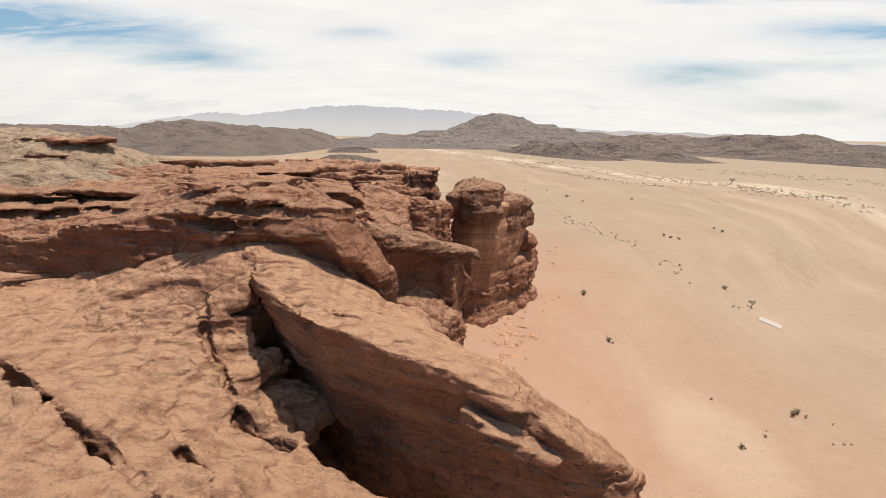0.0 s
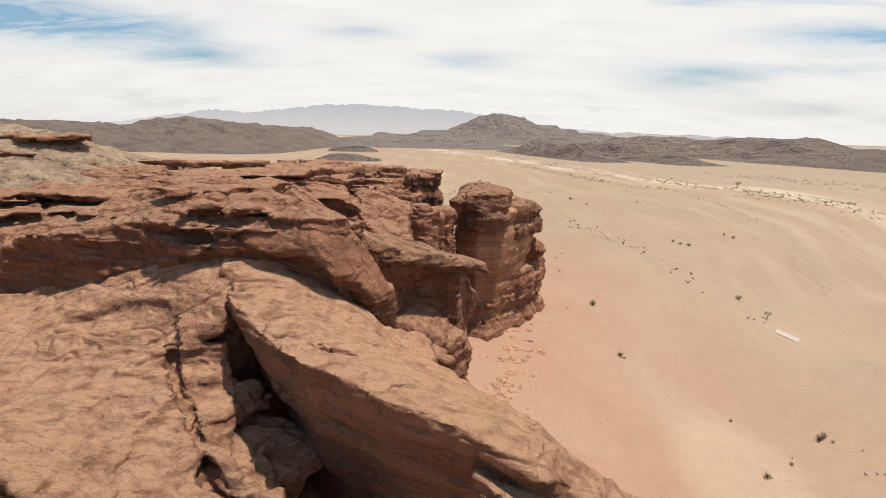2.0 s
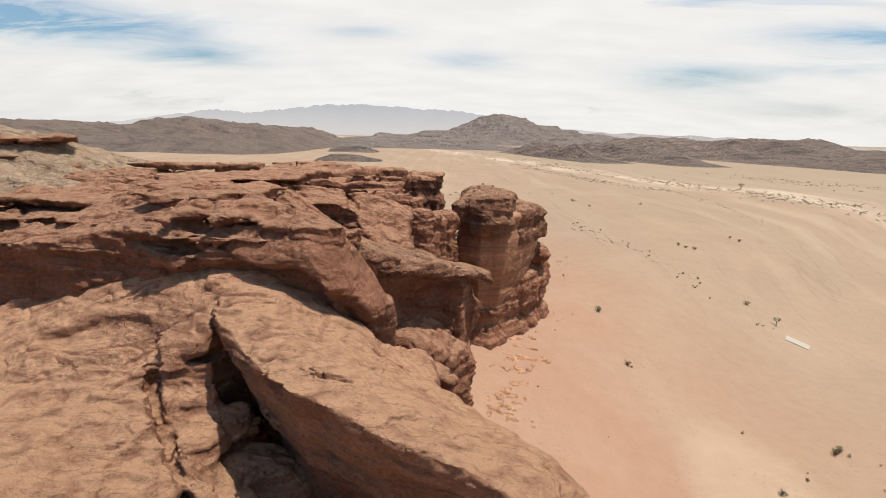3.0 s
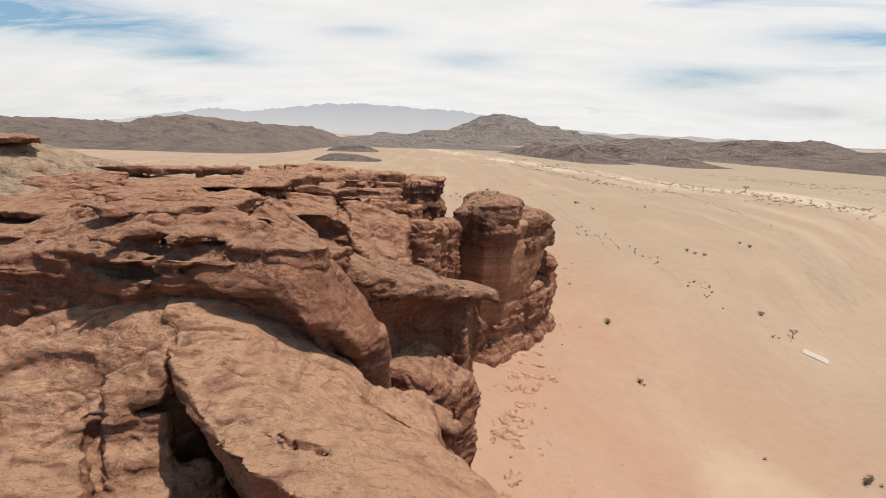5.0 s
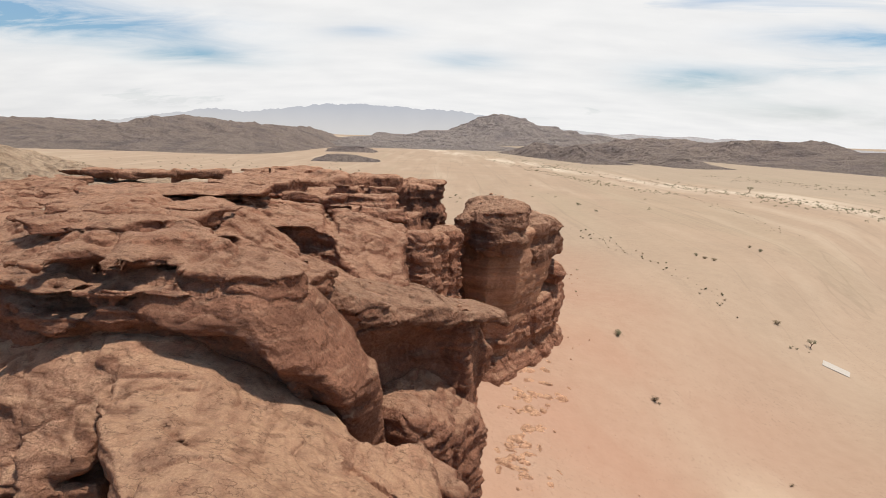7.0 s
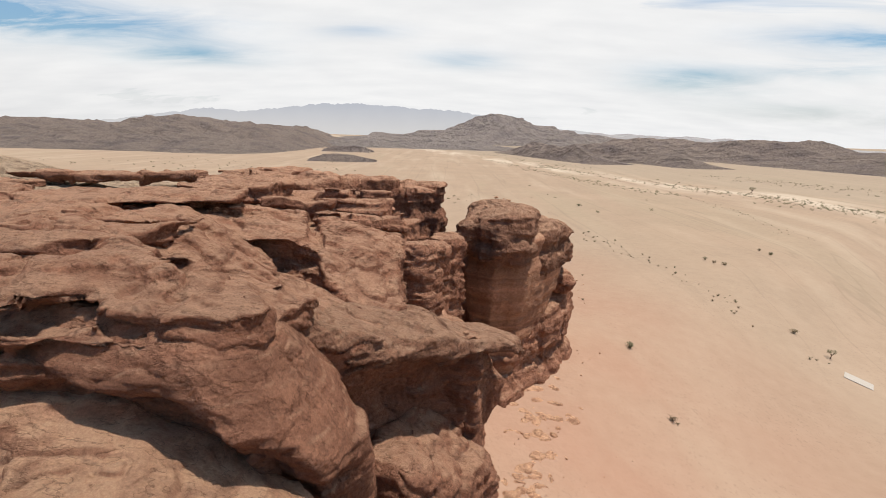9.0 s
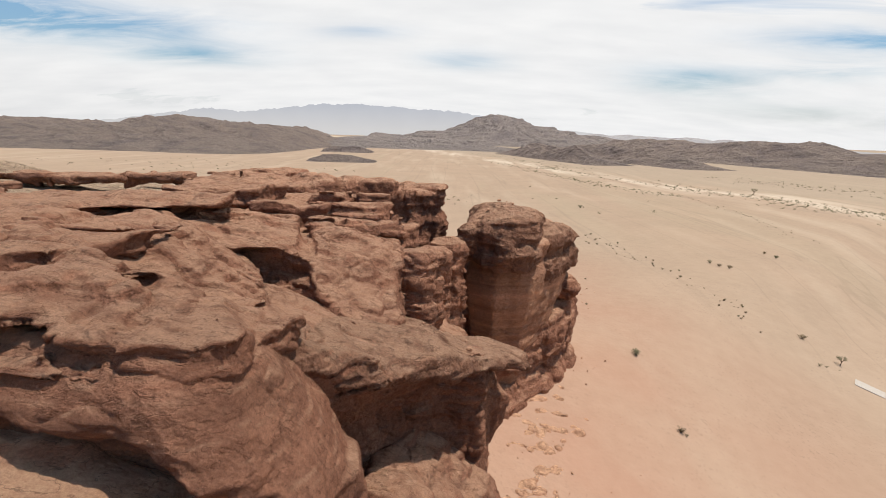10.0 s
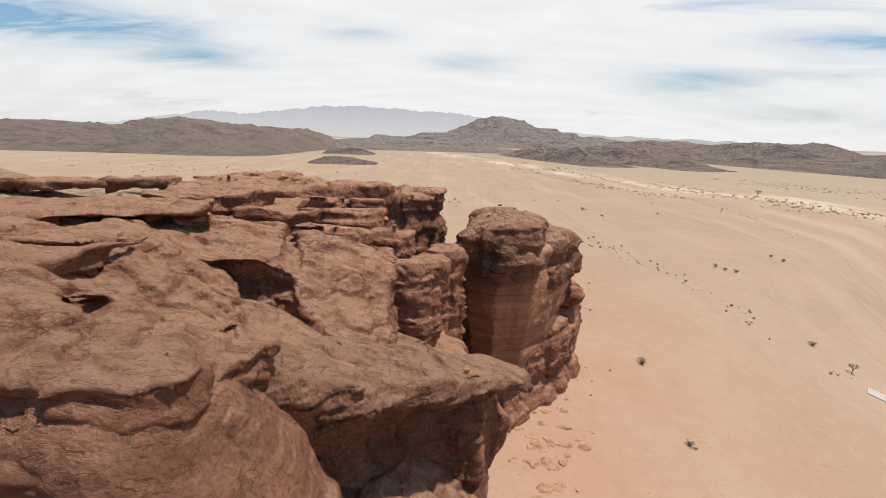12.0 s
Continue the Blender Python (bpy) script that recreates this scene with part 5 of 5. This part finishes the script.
def acacia(x, y, height, seed):
    """A small umbrella thorn tree."""
    rng = random.Random(seed)
    tv, tf, lv, lf = [], [], [], []
    fork = (0.12 * height, 0.0, 0.38 * height)
    limb(tv, tf, (0, 0, -0.2), fork, 0.05 * height, 0.035 * height, 8)
    for i in range(7):
        w = 2 * math.pi * i / 7 + rng.uniform(-0.3, 0.3)
        knee = (fork[0] + 0.2 * height * math.cos(w), 0.2 * height * math.sin(w), 0.66 * height * rng.uniform(0.9, 1.1))
        limb(tv, tf, fork, knee, 0.026 * height, 0.016 * height, 6)
        for j in range(3):
            a = w + rng.uniform(-0.7, 0.7)
            end = (knee[0] + 0.2 * height * math.cos(a), knee[1] + 0.2 * height * math.sin(a), height * rng.uniform(0.78, 0.98))
            limb(tv, tf, knee, end, 0.014 * height, 0.005 * height, 5)
            leaves(lv, lf, end, 0.085 * height, 40, 0.028 * height, rng)
    root = tagged(new("acacia_tree"), "small thin acacia with a sparse flat crown", "tree")
    root.location = (x, y, float(ground_height(np.array(x), np.array(y))))
    part("trunk", pydata("trunk", tv, tf, TWIG), root)
    part("crown", pydata("crown", lv, lf, LEAF), root)
    return root


def on_ground(x, y, turn=0.0, scale=1.0, sink=0.0):
    z = float(ground_height(np.array(x), np.array(y))) - sink
    return pose(x, y, z, 0, 0, turn) @ Matrix.Scale(scale, 4)


def plants():
    rng = random.Random(5)
    green = shrub("low dusty green desert shrub on sand", 1.5, 1, LEAF)
    dry = shrub("dry brown desert shrub on sand", 1.4, 2, DRY_LEAF, 13)
    tuft = shrub("small dark desert tuft on sand", 0.9, 3, LEAF, 7)
    kinds = (green, dry, tuft)
    for k in kinds:
        tagged(k, group="desert shrubs")
    green.matrix_basis = on_ground(37.9, 133.6, 0, 1.0)
    dry.matrix_basis = on_ground(88.5, 161.2, 0, 0.9)
    tuft.matrix_basis = on_ground(86.0, 150.4, 0, 0.9)
    spots = [(39.3, 115.1, 0, 1.4), (40.1, 114.6, 2, 1.2), (87.8, 150.7, 2, 1.2), (91.0, 150.9, 2, 0.9), (34.6, 159.0, 2, 1.3), (40.5, 183.4, 2, 1.2),
             (87.1, 208.0, 0, 1.6), (88.2, 204.0, 1, 1.4), (90.2, 201.6, 1, 1.6), (70.6, 95.8, 1, 1.7), (71.8, 96.6, 0, 1.5), (72.6, 95.2, 2, 1.4), (54.4, 84.4, 0, 1.3), (54.9, 84.1, 2, 1.2),
             (57.1, 101.4, 1, 0.8), (62, 90, 2, 0.8), (76.2, 92.7, 2, 1.0), (71.5, 85.7, 2, 0.9), (73.5, 85.8, 2, 1.0), (74.8, 85.8, 2, 0.9), (60.7, 88.0, 1, 0.8), (115, 226, 1, 1.5), (115.6, 219.8, 0, 1.5), (81, 355, 0, 2.4), (83, 356, 2, 2.2)]
    for x, y, k, sc in spots:
        copy_thing(kinds[k], on_ground(x, y, rng.uniform(0, 360), 0.55 * sc))
    # bushes in rows along the dry channels
    for line, n, spread in (([(52, 270), (57.5, 252), (62, 232), (64.3, 212), (68.4, 195), (71.5, 175), (78, 162)], 64, 2.4), ([(175, 433), (166, 350), (157, 296), (149, 251)], 60, 3.0)):
        for _ in range(n):
            u = rng.uniform(0, len(line) - 1.001)
            i, f = int(u), u - int(u)
            x = line[i][0] * (1 - f) + line[i + 1][0] * f + rng.gauss(0, spread)
            y = line[i][1] * (1 - f) + line[i + 1][1] * f + rng.gauss(0, spread)
            copy_thing(rng.choice(kinds), on_ground(x, y, rng.uniform(0, 360), rng.uniform(0.2, 0.5)))
    acacia(93.0, 153.6, 2.0, 9)
    acacia(246.4, 470.9, 4.5, 10)
    # what is too far to count
    verts, faces = [], []
    for line, n, spread in (([(75, 940), (130, 620), (175, 433)], 260, 6), ([(140, 820), (155, 742), (214, 526), (229, 438), (239, 369), (256, 335)], 520, 12), ([(330, 700), (360, 560), (390, 430), (380, 330)], 300, 22),
                            ([(90, 1300), (120, 1000), (180, 800)], 200, 22), ([(-160, 500), (-60, 420), (20, 380), (90, 340)], 60, 40), ([(-420, 720), (-250, 620), (-120, 560)], 120, 60)):
        for _ in range(n):
            u = rng.uniform(0, len(line) - 1.001)
            i, f = int(u), u - int(u)
            x = line[i][0] * (1 - f) + line[i + 1][0] * f + rng.gauss(0, spread)
            y = line[i][1] * (1 - f) + line[i + 1][1] * f + rng.gauss(0, spread)
            size = rng.uniform(0.4, 1.5)
            leaves(verts, faces, (x, y, float(ground_height(np.array(x), np.array(y))) + 0.3 * size), 0.4 * size, 16, 0.28 * size, rng)
    tagged(new("far_scrub", pydata("far_scrub", verts, faces, LEAF)), "scattered dark scrub along far gravel washes", "scrub", kind="stuff")


plants()


# ---------------------------------------------------------------- loose stones
def pebble(name, seed, size, material, label, flat=0.6):
    b = Block((-1, -1, -0.8), (1, 1, 0.9), 0.11, seed)
    rs = np.random.RandomState(seed)
    f = np.sqrt((b.x ** 2 / rs.uniform(0.6, 1.0) + b.y ** 2 / rs.uniform(0.35, 0.7))[:, :, None] + (b.z / flat) ** 2) - 0.75
    for _ in range(9):
        n = rs.normal(size=3)
        n /= np.linalg.norm(n)
        f = np.maximum(f, n[0] * b.x[:, :, None] + n[1] * b.y[:, :, None] + n[2] * b.z - rs.uniform(0.36, 0.6))
    b.add(f, 0.01)
    b.f += 0.06 * b.noise(0.5)
    pos, quads = b.mesh(0.0)
    return tagged(new(name, mesh_of(name, pos * size, quads, material)), label, "stone", "loose stones")


def rest_on(x, y, m, above=70.0):
    """The pose m moved onto whatever lies under (x, y)."""
    hit, place, normal, *_ = scene.ray_cast(bpy.context.evaluated_depsgraph_get(), (x, y, above), (0, 0, -1))
    return Matrix.Translation((x, y, place.z if hit else 0.0)) @ m


def stones():
    rng = random.Random(8)
    slabs = [pebble("loose_stone", 501 + i, 1.0, SLAB, "angular red sandstone stone lying loose", (0.55, 0.8, 0.4, 0.65)[i]) for i in range(4)]
    bpy.context.view_layer.update()
    places = []
    for cx, cy, sx, sy, n, lo, hi in ((16, 101, 3.5, 9, 20, 0.2, 0.6), (11, 90, 2.5, 5, 10, 0.2, 0.5), (25.5, 127, 2.0, 4.0, 14, 0.4, 1.3), (36, 173, 2.5, 3.5, 10, 0.4, 1.1), (30, 100, 8, 16, 16, 0.2, 0.5),
                                      (18, 40, 1.6, 2.2, 9, 0.4, 0.9), (-22, 56.5, 4, 1.2, 16, 0.15, 0.4), (-12, 52.3, 2.5, 1.0, 12, 0.15, 0.35), (-27, 52, 5, 2.5, 10, 0.12, 0.3), (-5, 47, 3, 3, 9, 0.12, 0.3),
                                      (-24, 58.2, 1.2, 0.5, 6, 0.3, 0.5), (3, 88, 2, 6, 12, 0.4, 1.2), (-2, 76, 2, 2, 8, 0.3, 0.9), (8, 108, 3, 3, 10, 0.5, 1.4)):
        for _ in range(n):
            places.append((rng.gauss(cx, sx), rng.gauss(cy, sy), rng.uniform(lo, hi) ** 1.2))
    # two big stones wedged in the cleft, and the stones named by their own shadow on the sand
    places += [(-14.0, 47.6, 1.9), (-15.4, 49.2, 1.5), (29.0, 103.9, 0.7), (29.5, 93.2, 0.8), (29.1, 114.5, 0.4), (37.4, 177.2, 1.2), (33.9, 160.5, 1.3), (34.2, 156.0, 0.9), (24.9, 134, 1.2)]
    for i, (x, y, sc) in enumerate(places):
        m = rest_on(x, y, pose(0, 0, 0, rng.uniform(-12, 12), rng.uniform(-12, 12), rng.uniform(0, 360)) @ Matrix.Translation((0, 0, 0.18 * sc)) @ Matrix.Scale(sc, 4), 23.5 if sc in (1.9, 1.5) else 70.0)
        if i < 4:
            slabs[i].matrix_basis = m
        else:
            copy_thing(slabs[i % 4], m)


def apron():
    """Bare bedrock showing through the sand at the cliff's foot, in broken strips."""
    root = tagged(new("rock_apron"), "low broken red bedrock strips half buried in sand", "rock")
    rng = random.Random(12)
    for k in range(64):
        x, y = rng.uniform(8, 21), rng.uniform(82, 122)
        if x < 9 + 0.1 * (y - 88) or x > 16 + 0.28 * (y - 88):
            x = 12 + 0.15 * (y - 88)
        w, d = rng.uniform(0.6, 2.4), rng.uniform(0.3, 0.9)
        z = float(ground_height(np.array(x), np.array(y)))
        q = Block((x - w - 1, y - d - 1, z - 1.2), (x + w + 1, y + d + 1, z + 1.2), 0.17, 600 + k)
        turn = rng.uniform(-0.1, 0.8)
        u, v = (q.x - x) * math.cos(turn) + (q.y - y) * math.sin(turn), (q.y - y) * math.cos(turn) - (q.x - x) * math.sin(turn)
        lift = ground_height(q.x, q.y) + rng.uniform(-0.06, 0.05) + 0.2 * v
        plan = np.sqrt((u / w) ** 2 + (v / d) ** 2) * d - d
        q.add(smax(smax((plan + 0.25 * q.noise((0.9, 0.9, 9))[:, :, 0])[:, :, None], q.z - lift[:, :, None], 0.1), lift[:, :, None] - 1.0 - q.z, 0.1))
        q.f += 0.1 * q.noise(0.7) + 0.1 * np.tanh(4 * q.noise((0.9, 0.9, 3)))
        rock("strip", q, SLAB, "", parent=root, fine=0.06)


def white_slab():
    bm = bmesh.new()
    bmesh.ops.create_cube(bm, size=1.0)
    bmesh.ops.scale(bm, vec=(3.3, 5.8, 0.22), verts=bm.verts)
    bmesh.ops.bevel(bm, geom=list(bm.edges), offset=0.03, segments=2, affect="EDGES")
    me = bpy.data.meshes.new("concrete_slab")
    bm.to_mesh(me)
    me.materials.append(WHITE)
    ob = tagged(new("concrete_slab", me), "long weathered white concrete slab lying on sand", "slab")
    z0, zx, zy = (float(ground_height(np.array(94.7 + dx), np.array(146.1 + dy))) for dx, dy in ((0, 0), (1, 0), (0, 1)))
    up = Vector((z0 - zx, z0 - zy, 1)).normalized()
    along = Vector((0.79, -0.61, 0))
    along = (along - along.dot(up) * up).normalized()
    turn = Matrix((along.cross(up), along, up)).transposed().to_4x4()
    ob.matrix_basis = Matrix.Translation(Vector((94.7, 146.1, z0)) + 0.07 * up) @ turn


apron()
white_slab()
stones()
